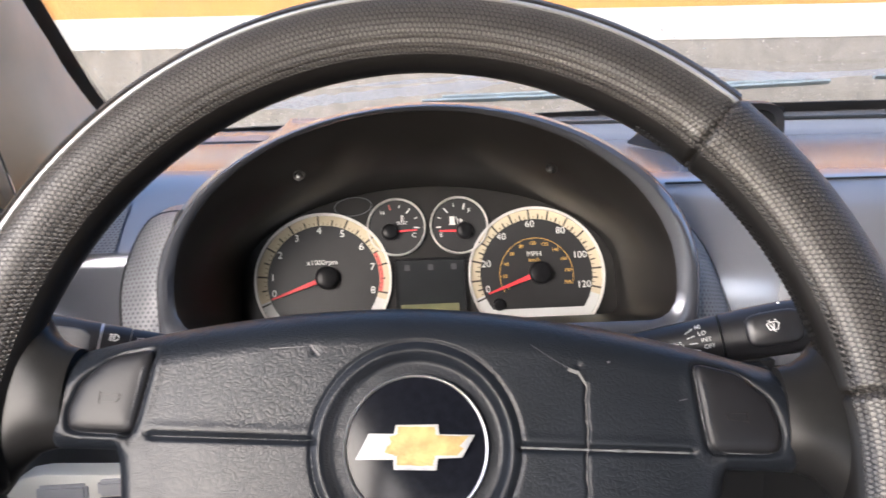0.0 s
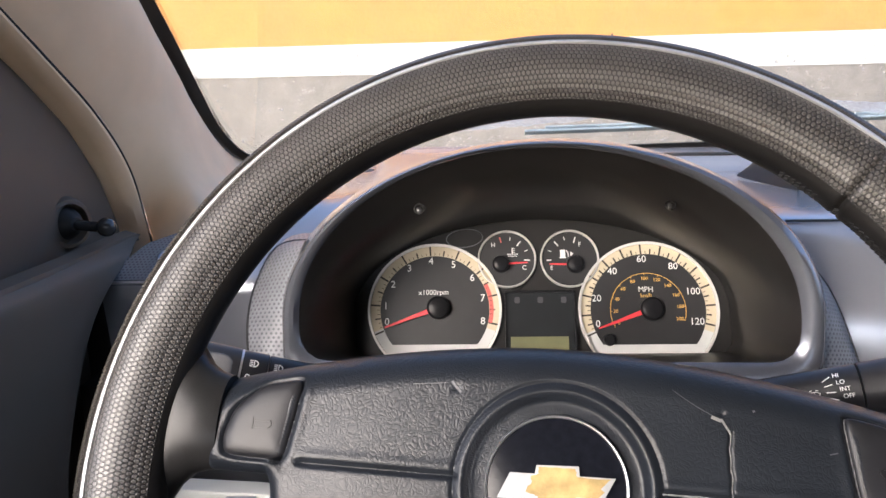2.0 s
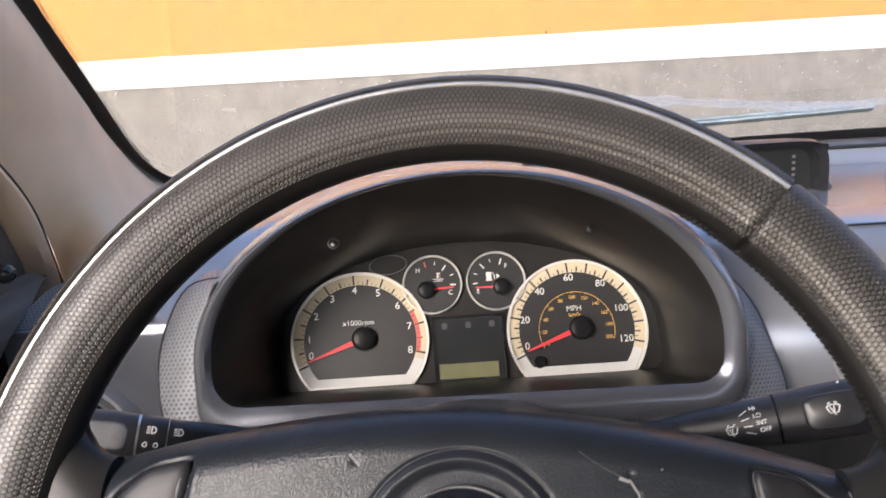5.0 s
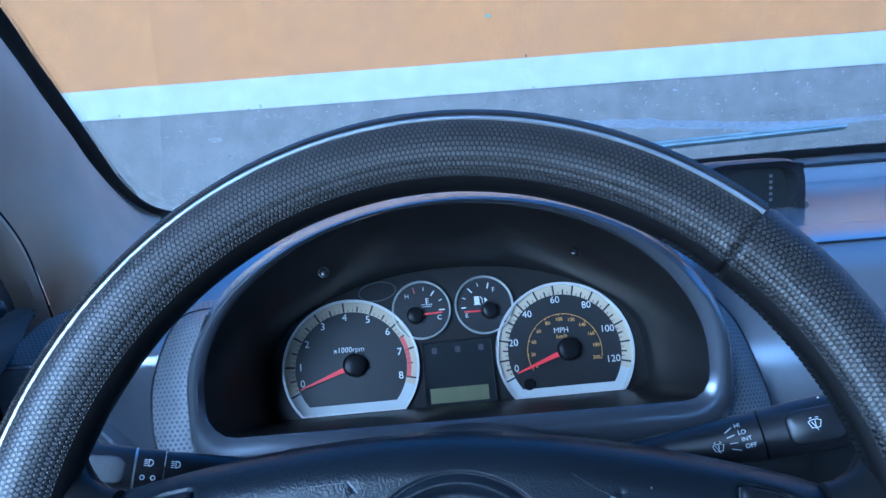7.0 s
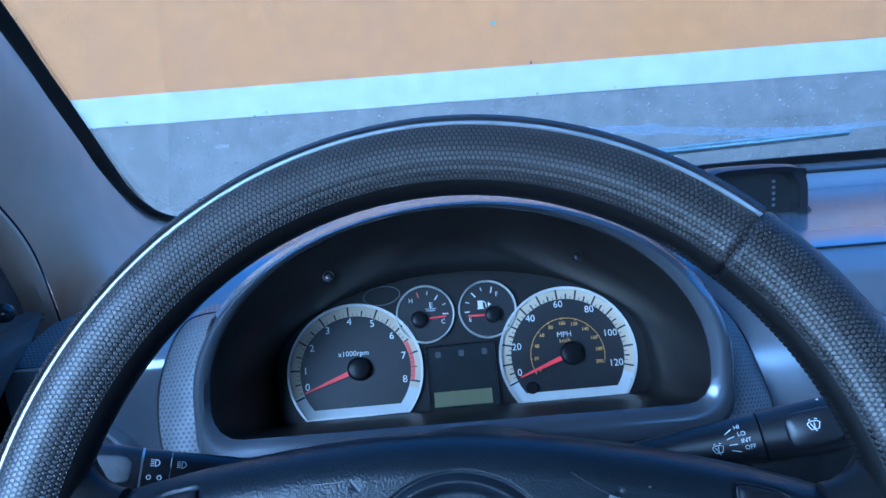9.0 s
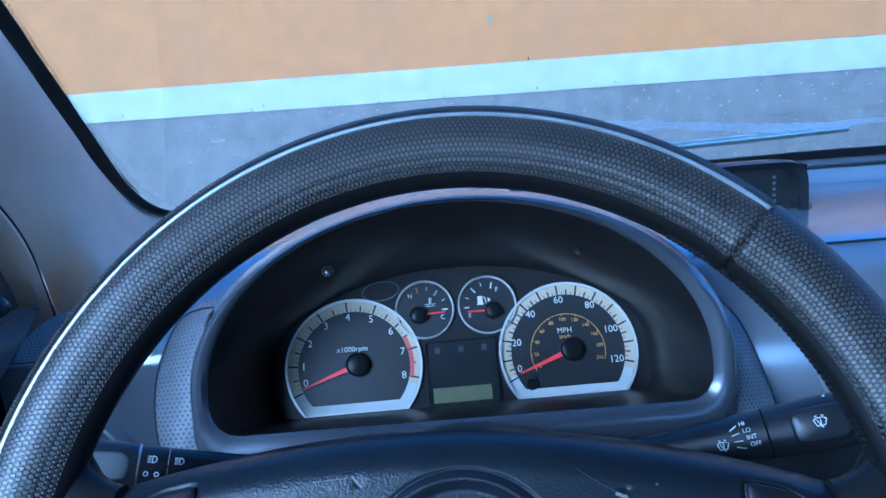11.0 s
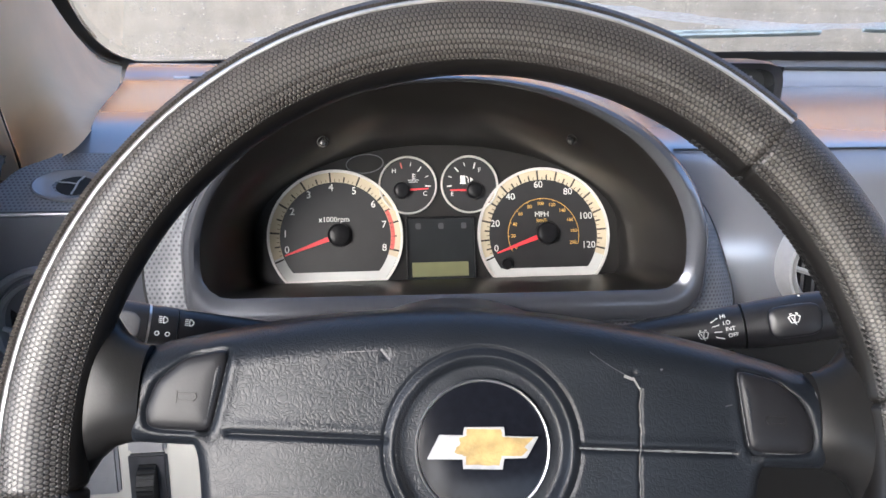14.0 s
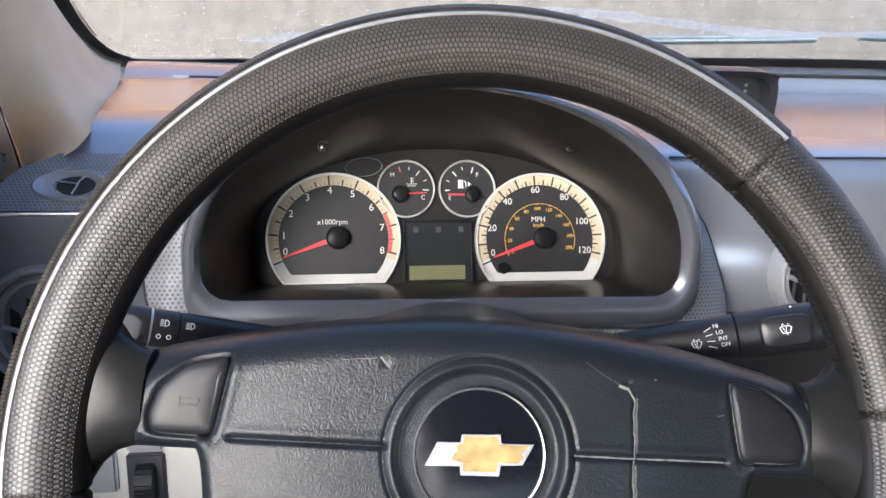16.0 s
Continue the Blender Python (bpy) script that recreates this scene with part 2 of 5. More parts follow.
def wall_mat(name, color, rough, vary, stain):
    """Painted render: trowel unevenness, grain, and broad weather stains."""
    m = mat(name, color, rough, bump=0.5, scale=60, vary=vary, vscale=16, detail=8)
    nt = m.node_tree
    b = nt.nodes["Principled BSDF"]
    tc = nt.nodes.new("ShaderNodeTexCoord")
    mp = nt.nodes.new("ShaderNodeMapping")
    mp.inputs["Scale"].default_value = (1.0, 1.0, 0.35)
    nt.links.new(tc.outputs["Object"], mp.inputs["Vector"])
    n = nt.nodes.new("ShaderNodeTexNoise")
    n.inputs["Scale"].default_value, n.inputs["Detail"].default_value = 2.6, 9
    n.inputs["Roughness"].default_value = 0.62
    nt.links.new(mp.outputs[0], n.inputs["Vector"])
    mr = nt.nodes.new("ShaderNodeMapRange")
    mr.inputs["From Min"].default_value, mr.inputs["From Max"].default_value = 0.42, 0.72
    nt.links.new(n.outputs["Fac"], mr.inputs["Value"])
    src = b.inputs["Base Color"].links[0].from_socket
    mx = nt.nodes.new("ShaderNodeMix")
    mx.data_type = "RGBA"
    mx.inputs["B"].default_value = stain + (1,)
    nt.links.new(math_node(nt, "MULTIPLY", mr.outputs[0], 0.55), mx.inputs["Factor"])
    nt.links.new(src, mx.inputs["A"])
    nt.links.new(mx.outputs["Result"], b.inputs["Base Color"])
    return m


M_ORANGE = wall_mat("wall_orange", (0.385, 0.176, 0.043), 0.8, 0.08, (0.335, 0.162, 0.058))
M_WHITE = wall_mat("wall_white", (0.40, 0.386, 0.368), 0.8, 0.12, (0.335, 0.318, 0.296))
M_GREY = wall_mat("wall_grey", (0.160, 0.144, 0.127), 0.9, 0.22, (0.205, 0.184, 0.160))

# ---- mesh helpers ----


def part(name, bm, material, parent=None, label="", smooth=True, m=None):
    """Links a bmesh as one mesh object, under a thing or a part."""
    me = bpy.data.meshes.new(name)
    bm.normal_update()
    bm.to_mesh(me)
    bm.free()
    if smooth:
        me.shade_smooth()
        me.set_sharp_from_angle(angle=radians(38))
    me.materials.append(material)
    ob = new(name, me)
    if parent is not None:
        ob.parent = parent
    if m is not None:
        ob.matrix_basis = m
    if label:
        ob["label"] = label
    return ob


def thing(name, m, label, category, group="", kind=""):
    ob = new(name)
    ob.empty_display_size = 0.02
    ob.matrix_basis = m
    return tagged(ob, label, category, group, kind)


def loft(loops, closed=True, cap0=False, cap1=False, bm=None):
    bm = bm or bmesh.new()
    rows = [[bm.verts.new(p) for p in loop] for loop in loops]
    n = len(rows[0])
    for a, b in zip(rows, rows[1:]):
        for i in range(n if closed else n - 1):
            j = (i + 1) % n
            try:
                bm.faces.new((a[i], a[j], b[j], b[i]))
            except ValueError:
                pass
    if cap0:
        bm.faces.new(rows[0][::-1])
    if cap1:
        bm.faces.new(rows[-1])
    return bm


def box(x0, x1, y0, y1, z0, z1, bevel=0.0, seg=2, bm=None):
    bm = bm or bmesh.new()
    r = bmesh.ops.create_cube(bm, size=1.0)
    for v in r["verts"]:
        v.co = Vector((x0 + (v.co.x + 0.5) * (x1 - x0), y0 + (v.co.y + 0.5) * (y1 - y0), z0 + (v.co.z + 0.5) * (z1 - z0)))
    if bevel:
        es = list({e for v in r["verts"] for e in v.link_edges})
        bmesh.ops.bevel(bm, geom=es, offset=bevel, segments=seg, affect="EDGES", clamp_overlap=True)
    return bm


def circle(r, n, z=0.0, cx=0.0, cy=0.0, a0=0.0, a1=2 * math.pi, closed=True):
    k = n if closed else n - 1
    return [Vector((cx + r * math.cos(a0 + (a1 - a0) * i / k), cy + r * math.sin(a0 + (a1 - a0) * i / k), z)) for i in range(n)]


def lathe(profile, n=40, cx=0.0, cy=0.0, cap0=False, cap1=True, bm=None):
    """Turns (radius, height) pairs round the z axis through cx, cy."""
    return loft([circle(r, n, z, cx, cy) for r, z in profile], True, cap0, cap1, bm)


def tube(points, r, n=8, closed=False, bm=None, cap=True):
    """A round tube along points."""
    pts = [Vector(p) for p in points]
    loops, up = [], None
    for i, p in enumerate(pts):
        a = pts[i - 1] if (i or closed) else pts[0]
        b = pts[(i + 1) % len(pts)] if (i < len(pts) - 1 or closed) else pts[-1]
        t = (b - a).normalized()
        if up is None:
            up = t.orthogonal().normalized()
        up = (up - t * up.dot(t)).normalized()
        s = t.cross(up)
        loops.append([p + (up * math.cos(2 * math.pi * k / n) + s * math.sin(2 * math.pi * k / n)) * r for k in range(n)])
    if closed:
        loops.append(loops[0])
    return loft(loops, True, cap and not closed, cap and not closed, bm)


def prism(outline, z0, z1, bevel=0.0, bm=None):
    """Outline (x, y) extruded from z0 to z1, with a chamfered upper edge."""
    c = sum((Vector(p[:2]) for p in outline), Vector((0, 0))) / len(outline)
    def lay(z, s):
        out = []
        for p in outline:
            d = Vector(p[:2]) - c
            q = c + d * max(0.0, 1 - s / max(d.length, 1e-6))
            out.append(Vector((q.x, q.y, z)))
        return out
    loops = [lay(z0, 0), lay(z1 - bevel, 0)]
    if bevel:
        loops += [lay(z1 - bevel * 0.35, bevel * 0.3), lay(z1, bevel)]
    return loft(loops, True, True, True, bm)


def rounded(points, r=0.25, n=5):
    """Polygon with its corners cut by arcs; r is the share of each side used."""
    out = []
    k = len(points)
    for i in range(k):
        p0, p1, p2 = (Vector(points[(i + d) % k]) for d in (-1, 0, 1))
        a, b = p1.lerp(p0, r), p1.lerp(p2, r)
        for j in range(n):
            t = j / (n - 1)
            out.append(tuple((a * (1 - t) ** 2 + p1 * 2 * t * (1 - t) + b * t * t)))
    return out


def ring_sector(r0, r1, a0, a1, z, n, cx=0.0, cy=0.0, h=0.0004):
    """A flat arc band of small thickness; angles in degrees."""
    a0, a1 = radians(a0), radians(a1)
    loops = []
    for i in range(n + 1):
        a = a0 + (a1 - a0) * i / n
        c, s = math.cos(a), math.sin(a)
        loops.append([Vector((cx + r * c, cy + r * s, z + dz)) for r, dz in ((r0, 0), (r0, h), (r1, h), (r1, 0))])
    return loft(loops, True, True, True)


def bar2d(p, q, width, z, h=0.0003, bm=None):
    p, q = Vector(p), Vector(q)
    d = (q - p).normalized()
    s = Vector((-d.y, d.x)) * width / 2
    pts = [p + s, p - s, q - s, q + s]
    return loft([[Vector((v.x, v.y, z)) for v in pts], [Vector((v.x, v.y, z + h)) for v in pts]], True, True, True, bm)


def lettering(name, body, size, at, material, parent, align="CENTER", thick=0.00008, rot=0.0):
    """Raised print in the built-in font, in the parent's x-y plane."""
    cu = bpy.data.curves.new(name, "FONT")
    cu.body, cu.size, cu.align_x, cu.align_y, cu.extrude = body, size, align, "CENTER", thick
    cu.resolution_u = 3
    tmp = new(name + "_tmp", cu)
    dg = bpy.context.evaluated_depsgraph_get()
    me = bpy.data.meshes.new_from_object(tmp.evaluated_get(dg))
    bpy.data.objects.remove(tmp)
    bpy.data.curves.remove(cu)
    me.materials.clear()
    me.materials.append(material)
    ob = new(name, me)
    ob.parent = parent
    ob.matrix_basis = Matrix.Translation(at) @ Matrix.Rotation(rot, 4, "Z")
    return ob


def basis(o, x, y, z):
    m = Matrix((x, y, z)).transposed().to_4x4()
    m.translation = Vector(o)
    return m


def smooth01(x):
    x = min(1.0, max(0.0, x))
    return x * x * (3 - 2 * x)

# ---- outside ----
ground = part("ground", box(-60, 60, -60, 60, -0.3, 0.0), M_ASPHALT)
tagged(ground, "dark grey asphalt yard", "ground", kind="structure")
WALL = pose(0.3, 2.70 - 0.135 * 0.3, 0, 0, 0, -7.7)
wall = thing("wall_north", WALL, "rendered wall painted grey, white and orange in bands", "wall", kind="structure")


def wall_band(name, z0, z1, y0, material, label, nx=90):
    """A painted stretch of wall with a slightly wavy face and edges."""
    rng = random.Random(name)
    bm = bmesh.new()
    rows = []
    for j in range(5):
        row = []
        for i in range(nx + 1):
            x = -9 + 18 * i / nx
            z = z0 + (z1 - z0) * j / 4
            wob = 0.004 * noise.noise((x * 1.3, z * 2.0, len(name)))
            edge = 0.0022 * noise.noise((x * 7.0, 3.0 if j else 9.0, len(name))) if j in (0, 4) and 0 < z < 2 else 0
            row.append(Vector((x, y0 + wob, z + edge)))
        rows.append(row)
    rows.append([Vector((p.x, 0.22, p.z)) for p in rows[-1]])
    rows.append([Vector((p.x, 0.22, z0)) for p in rows[0]])
    return part(name, loft(rows + [rows[0]], False, bm=bm), material, wall, label)


PAINT_MARKS = (("chip", 0.130, 1.2215, 0.003, 0.006, M_INKBLACK, "small dark chip"), ("paint_mark", 0.009, 1.360, 0.009, 0.006, M_TEAL, "small blue-green paint mark"))
wall_band("plinth", -0.05, 1.110, 0.0, M_GREY, "bare grey cement plinth")
wall_band("stripe", 1.110, 1.214, -0.004, M_WHITE, "white painted stripe")
wall_band("upper_wall", 1.214, 1.85, 0.001, M_ORANGE, "orange painted render")

for name, x, z, w, h, material, label in PAINT_MARKS:
    bm = prism(rounded([(-w, -h), (w, -h * 0.8), (w * 0.8, h), (-w * 0.7, h * 0.9)], 0.35), 0.0, 0.0012)
    part(name, bm, material, wall, label, m=Matrix.Translation((x, -0.0045, z)) @ Matrix.Rotation(radians(90), 4, "X"))

# ---- cabin shell ----
XR = 1.05
shell = thing("cabin", pose(0, 0, 0), "plain grey cabin shell of a small car", "car", kind="structure")
part("roof", box(-0.44, XR + 0.04, -1.7, 0.36, 1.405, 1.45, 0.01), M_CABIN, shell)
part("floor_pan", box(-0.44, XR + 0.04, -1.7, 1.3, 0.0, 0.2), M_CABIN, shell)
part("rear_panel", box(-0.44, XR + 0.04, -1.74, -1.70, 0.0, 1.06), M_CABIN, shell)
part("rear_header", box(-0.44, XR + 0.04, -1.74, -1.70, 1.36, 1.405), M_CABIN, shell)
part("door_right", box(XR, XR + 0.04, -1.7, 1.25, 0.0, 0.96), M_DOOR, shell)
# unseen panel added over the right windows to keep light out
part("right_light_blocker", box(XR, XR + 0.04, -1.7, 0.30, 0.96, 1.405), M_CABIN, shell)
part("door_left", box(-0.46, -0.42, -1.7, 1.25, 0.0, 0.90), M_DOOR, shell)
for px in (-0.44,):
    part("centre_pillar", box(px, px + 0.04, -0.75, -0.6, 0.9, 1.41, 0.008), M_PILLAR, shell)
    part("rear_pillar", box(px, px + 0.04, -1.74, -1.6, 0.9, 1.41, 0.008), M_PILLAR, shell)
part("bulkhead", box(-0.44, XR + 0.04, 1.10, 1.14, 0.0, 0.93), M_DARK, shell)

# ---- windscreen ----
GS = 0.62


def on_glass(x, y, off=0.0):
    """A point of the windscreen's inner face, off metres outwards."""
    k = 1 / math.hypot(1, GS)
    return Vector((x, y + off * GS * k, 0.96 + (1.06 - y) * GS + off * k))


screen = thing("windscreen", pose(0, 0, 0), "sloping car windscreen wet with fine raindrops", "windscreen", kind="structure")
bm = loft([[on_glass(x, y, o) for x, y in ((-0.39, 1.09), (XR, 1.09), (XR, 0.34), (-0.39, 0.34))] for o in (0.004, 0.009)], True, True, True)
pane = part("pane", bm, M_CLEAR, screen, smooth=False)
pane.data.materials.append(M_GLASS)
for poly in pane.data.polygons:
    low_z = min(pane.data.vertices[i].co.z + GS * pane.data.vertices[i].co.y for i in poly.vertices)
    high_z = max(pane.data.vertices[i].co.z + GS * pane.data.vertices[i].co.y for i in poly.vertices)
    if high_z - low_z < 0.001 and poly.normal.z < 0:
        poly.material_index = 1
pane.visible_shadow = False
INNER = [(-0.338, 0.55), (-0.345, 0.70), (-0.350, 0.757), (-0.354, 0.815), (-0.360, 0.887), (-0.365, 0.949), (-0.3655, 0.978), (-0.362, 1.008),
         (-0.354, 1.032), (-0.340, 1.046), (-0.318, 1.0515), (-0.20, 1.045), (0.0, 1.037), (0.39, 1.019), (0.70, 1.016), (1.0, 1.03)]
OUTER = [(-0.362, 0.55), (-0.370, 0.70), (-0.375, 0.757), (-0.380, 0.815), (-0.388, 0.887), (-0.394, 0.949), (-0.396, 0.985), (-0.394, 1.02),
         (-0.388, 1.06), (-0.37, 1.08), (-0.33, 1.085), (-0.20, 1.085), (0.0, 1.085), (0.39, 1.085), (0.70, 1.085), (1.0, 1.085)]


def resample(pts, n):
    """Even points along a smoothed polyline."""
    p = [Vector(q) for q in pts]
    for _ in range(2):
        q = [p[0]]
        for a, b in zip(p, p[1:]):
            q += [a.lerp(b, 0.25), a.lerp(b, 0.75)]
        p = q + [p[-1]]
    acc = [0.0]
    for a, b in zip(p, p[1:]):
        acc.append(acc[-1] + (b - a).length)
    out, k = [], 0
    for i in range(n):
        s = acc[-1] * i / (n - 1)
        while k < len(acc) - 2 and acc[k + 1] < s:
            k += 1
        f = (s - acc[k]) / max(acc[k + 1] - acc[k], 1e-9)
        out.append(p[k].lerp(p[k + 1], f))
    return out


def pair_resample(a, b, n):
    """Two smoothed polylines with the same number of points, kept in step."""
    k = len(a)
    outa, outb = [], []
    for i in range(n):
        t = (k - 1) * i / (n - 1)
        j = min(int(t), k - 2)
        f = t - j
        def cr(l):
            p0, p1, p2, p3 = (Vector(l[max(0, min(k - 1, j + d))]) for d in (-1, 0, 1, 2))
            return 0.5 * (2 * p1 + (p2 - p0) * f + (2 * p0 - 5 * p1 + 4 * p2 - p3) * f * f + (3 * p1 - p0 - 3 * p2 + p3) * f ** 3)
        outa.append(cr(a))
        outb.append(cr(b))
    return outa, outb


ia, ob_ = pair_resample(INNER, OUTER, 90)
loops = []
for p, q in zip(ia, ob_):
    loops.append([on_glass(p.x, p.y, 0.003), on_glass(p.x, p.y, 0.0015), on_glass(q.x, q.y, 0.0015), on_glass(q.x, q.y, 0.003)])
part("frit_border", loft(loops, True, True, True), M_FRIT, screen, "black printed border of the glass")
bm = bmesh.new()
for i in range(0, 330):
    t = i / 330 * 40
    j = int(t)
    p = ia[j].lerp(ia[j + 1], t - j)
    d = (ia[j + 1] - ia[j]).normalized()
    nrm = Vector((-d.y, d.x)) if -d.y > 0 else Vector((d.y, -d.x))
    q = p + nrm * (0.0012 + 0.0016 * (i % 2))
    c = [on_glass(q.x + 0.0007 * math.cos(a), q.y + 0.0007 * math.sin(a), 0.003) for a in (0, 1.05, 2.1, 3.14, 4.19, 5.24)]
    bm.faces.new([bm.verts.new(v) for v in c])
tagged(part("frit_dots", bm, M_FRIT, screen, "dotted fringe of the black border", smooth=False), kind="stuff")

# rain on the outer face
rng = random.Random(5)
bm = bmesh.new()
for i in range(4200):
    x, y = rng.uniform(-0.36, 0.95), 1.055 - 0.20 * rng.random() ** 2.2
    r = 0.0005 + 0.0011 * rng.random() ** 2.5
    st = rng.uniform(1.0, 1.7)
    rows = []
    for rr, hh in ((1.0, 0.0), (0.72, 0.45), (0.3, 0.62)):
        rows.append([on_glass(x + r * rr * math.cos(a), y + r * st * rr * math.sin(a), 0.0092 + r * hh) for a in (0, 1.05, 2.1, 3.14, 4.19, 5.24)])
    loft(rows, True, True, True, bm)
drops = tagged(part("raindrops", bm, M_DROP, screen, "tiny clear raindrops"), kind="stuff")
drops.visible_shadow = False


def film_strip(pts, width, seed):
    """A smear of wet film on the outer face, ragged along its edges."""
    r = random.Random(seed)
    bm = bmesh.new()
    lo, hi = [], []
    n = 60
    p = resample(pts, n)
    for i in range(n):
        taper = min(1, i / 8, (n - 1 - i) / 8)
        w = width * taper * (0.6 + 0.5 * noise.noise((i * 0.21, seed, 0)) + 0.25 * r.random())
        lo.append(on_glass(p[i].x, p[i].y + w * 0.5, 0.0092))
        hi.append(on_glass(p[i].x, p[i].y - w * 0.5, 0.0092))
    return loft([lo, [a.lerp(b, 0.5) + Vector((0, 0.0003, 0.0006)) for a, b in zip(lo, hi)], hi], False, bm=bm)


for k, (pts, w) in enumerate((([(0.15, 0.925), (0.30, 0.945), (0.42, 0.965), (0.56, 0.972)], 0.022), ([(-0.20, 1.015), (-0.05, 0.99), (0.12, 0.97)], 0.030),
                              ([(0.40, 0.972), (0.55, 0.966), (0.75, 0.955)], 0.018), ([(-0.1, 0.975), (0.1, 0.955), (0.25, 0.94)], 0.010))):
    f = part("wet_smear", film_strip(pts, w, k), M_FILM, screen, "pale smear of water swept by the wiper")
    f.visible_shadow = False


def wiper(x0, y0, x1, y1):
    """A windscreen wiper lying on the outer face: rubber, spine and arm."""
    w = thing("windscreen_wiper", pose(0, 0, 0), "grey-green worn wiper blade resting on the windscreen", "wiper", "wipers")
    def at(t, off, dy=0.0):
        return on_glass(x0 + (x1 - x0) * t, y0 + (y1 - y0) * t + dy + 0.010 * math.sin(t * math.pi) * 0.3, off)
    loops = []
    for i in range(31):
        t = i / 30
        loops.append([at(t, 0.0098, -0.0035), at(t, 0.013, -0.003), at(t, 0.014, 0.003), at(t, 0.0098, 0.0045)])
    part("blade", loft(loops, True, True, True), M_WIPER, w)
    part("spine", tube([at(i / 20, 0.018, 0.001) for i in range(1, 20)], 0.0022, 6), M_WIPER, w)
    return w


wiper(0.018, 1.010, 0.545, 0.984)
wiper(0.60, 0.975, 1.0, 0.985)

# ---- dashboard ----
dash = thing("dashboard", pose(0, 0, 0), "grey moulded plastic dashboard with satin sheen", "dashboard", kind="structure")
PR = [(1.05, 0.978), (1.02, 0.975), (0.990, 0.9725), (0.982, 0.9715), (0.976, 0.966), (0.970, 0.955), (0.962, 0.9505), (0.90, 0.9522), (0.82, 0.9545), (0.75, 0.9562), (0.70, 0.9572), (0.665, 0.9570), (0.635, 0.9550), (0.615, 0.952), (0.598, 0.943), (0.582, 0.920), (0.568, 0.89), (0.560, 0.85), (0.556, 0.80), (0.56, 0.70), (0.60, 0.5)]
PL = [(1.09, 0.960), (1.05, 0.966), (1.03, 0.9670), (1.00, 0.9645), (0.978, 0.9605), (0.955, 0.9568), (0.90, 0.9568), (0.84, 0.9586), (0.78, 0.9600), (0.74, 0.9600), (0.70, 0.9562), (0.67, 0.9480), (0.64, 0.9350), (0.615, 0.9200), (0.603, 0.9125), (0.600, 0.906), (0.602, 0.88), (0.604, 0.84), (0.605, 0.76), (0.61, 0.70), (0.62, 0.5)]
PM = [(1.06, 0.980), (1.03, 0.975), (1.00, 0.972), (0.96, 0.968), (0.85, 0.964), (0.78, 0.962), (0.745, 0.958), (0.732, 0.945), (0.725, 0.92), (0.72, 0.90), (0.715, 0.87), (0.71, 0.84), (0.70, 0.80), (0.68, 0.70), (0.68, 0.5)]


def fine(prof, n=70):
    return resample(prof, n)


pr, pl_, pm = fine(PR, 110), fine(PL, 110), fine(PM, 110)


def dash_end(y):
    """How far the dashboard reaches towards the driver's door."""
    return float(np.interp(y, (0.600, 0.638, 0.654, 0.69, 1.10), (-0.350, -0.325, -0.300, -0.285, -0.347)))


def dash_row(x):
    """One slice of the dashboard; its left end stands further in near the driver."""
    s = smooth01((x + 0.12) / 0.2)
    side = [a.lerp(b, s) for a, b in zip(pl_, pr)]
    m = smooth01(((0.188 if x > 0 else 0.172) - abs(x + 0.004)) / 0.022)
    out = []
    for p in (a.lerp(b, m) for a, b in zip(side, pm)):
        k = (dash_end(p.x) + 0.24) / (-0.338 + 0.24)
        bulge = 0.012 * max(0.0, (x + 0.262) / 0.075) ** 2 * (1 - s) * (1 - m) * smooth01((0.64 - p.x) / 0.08) if x < -0.1 else 0.0
        if x > 0.1:
            bulge = 0.013 * (1 - smooth01((x - 0.185) / 0.085)) * (1 - m) * smooth01((0.622 - p.x) / 0.04)
        out.append(Vector((-0.24 + (x + 0.24) * k if x < -0.24 else x, p.x + bulge, p.y)))
    return out


xs = sorted({-0.338 + 1.388 * i / 110 for i in range(111)} | {-0.2 + 0.4 * i / 80 for i in range(81)})
upper = part("upper_pad", loft([dash_row(x) for x in xs], False), M_DASH, dash)
upper.data.materials.append(M_SEAL)
for poly in upper.data.polygons:
    if poly.center.z < 0.818 and poly.center.x > -0.17:
        poly.material_index = 1
# seam where the upper pad meets the facing, and the black gap before the glass
part("pad_seam", tube([(x, 0.6145, 0.9522) for x in (0.19, 0.25, 0.4, 0.6, 0.8, 1.04)], 0.0011, 6), M_SEAL, dash)
part("cowl_gap", tube([(0.10 + 0.02 * i, 0.984 - 0.00015 * i, 0.9715) for i in range(47)], 0.0024, 8), M_SEAL, dash)
for x0, x1, material, label in ((-0.272, -0.254, M_CHROME, "bright end of the defroster slot"), (-0.2535, -0.10, M_SEAL, "dark defroster slot")):
    loops = [[Vector((x, y, z)) for y, z in ((0.966, 0.9570), (0.971, 0.9580), (0.971, 0.9604), (0.966, 0.9594))] for x in (x0, x1)]
    part("defroster_slot", loft(loops, True, True, True), material, dash, label)


def with_uv(ob, fn):
    me = ob.data
    layer = me.uv_layers.new(name="UVMap")
    for lo in me.loops:
        layer.data[lo.index].uv = fn(me.vertices[lo.vertex_index].co)
    return ob


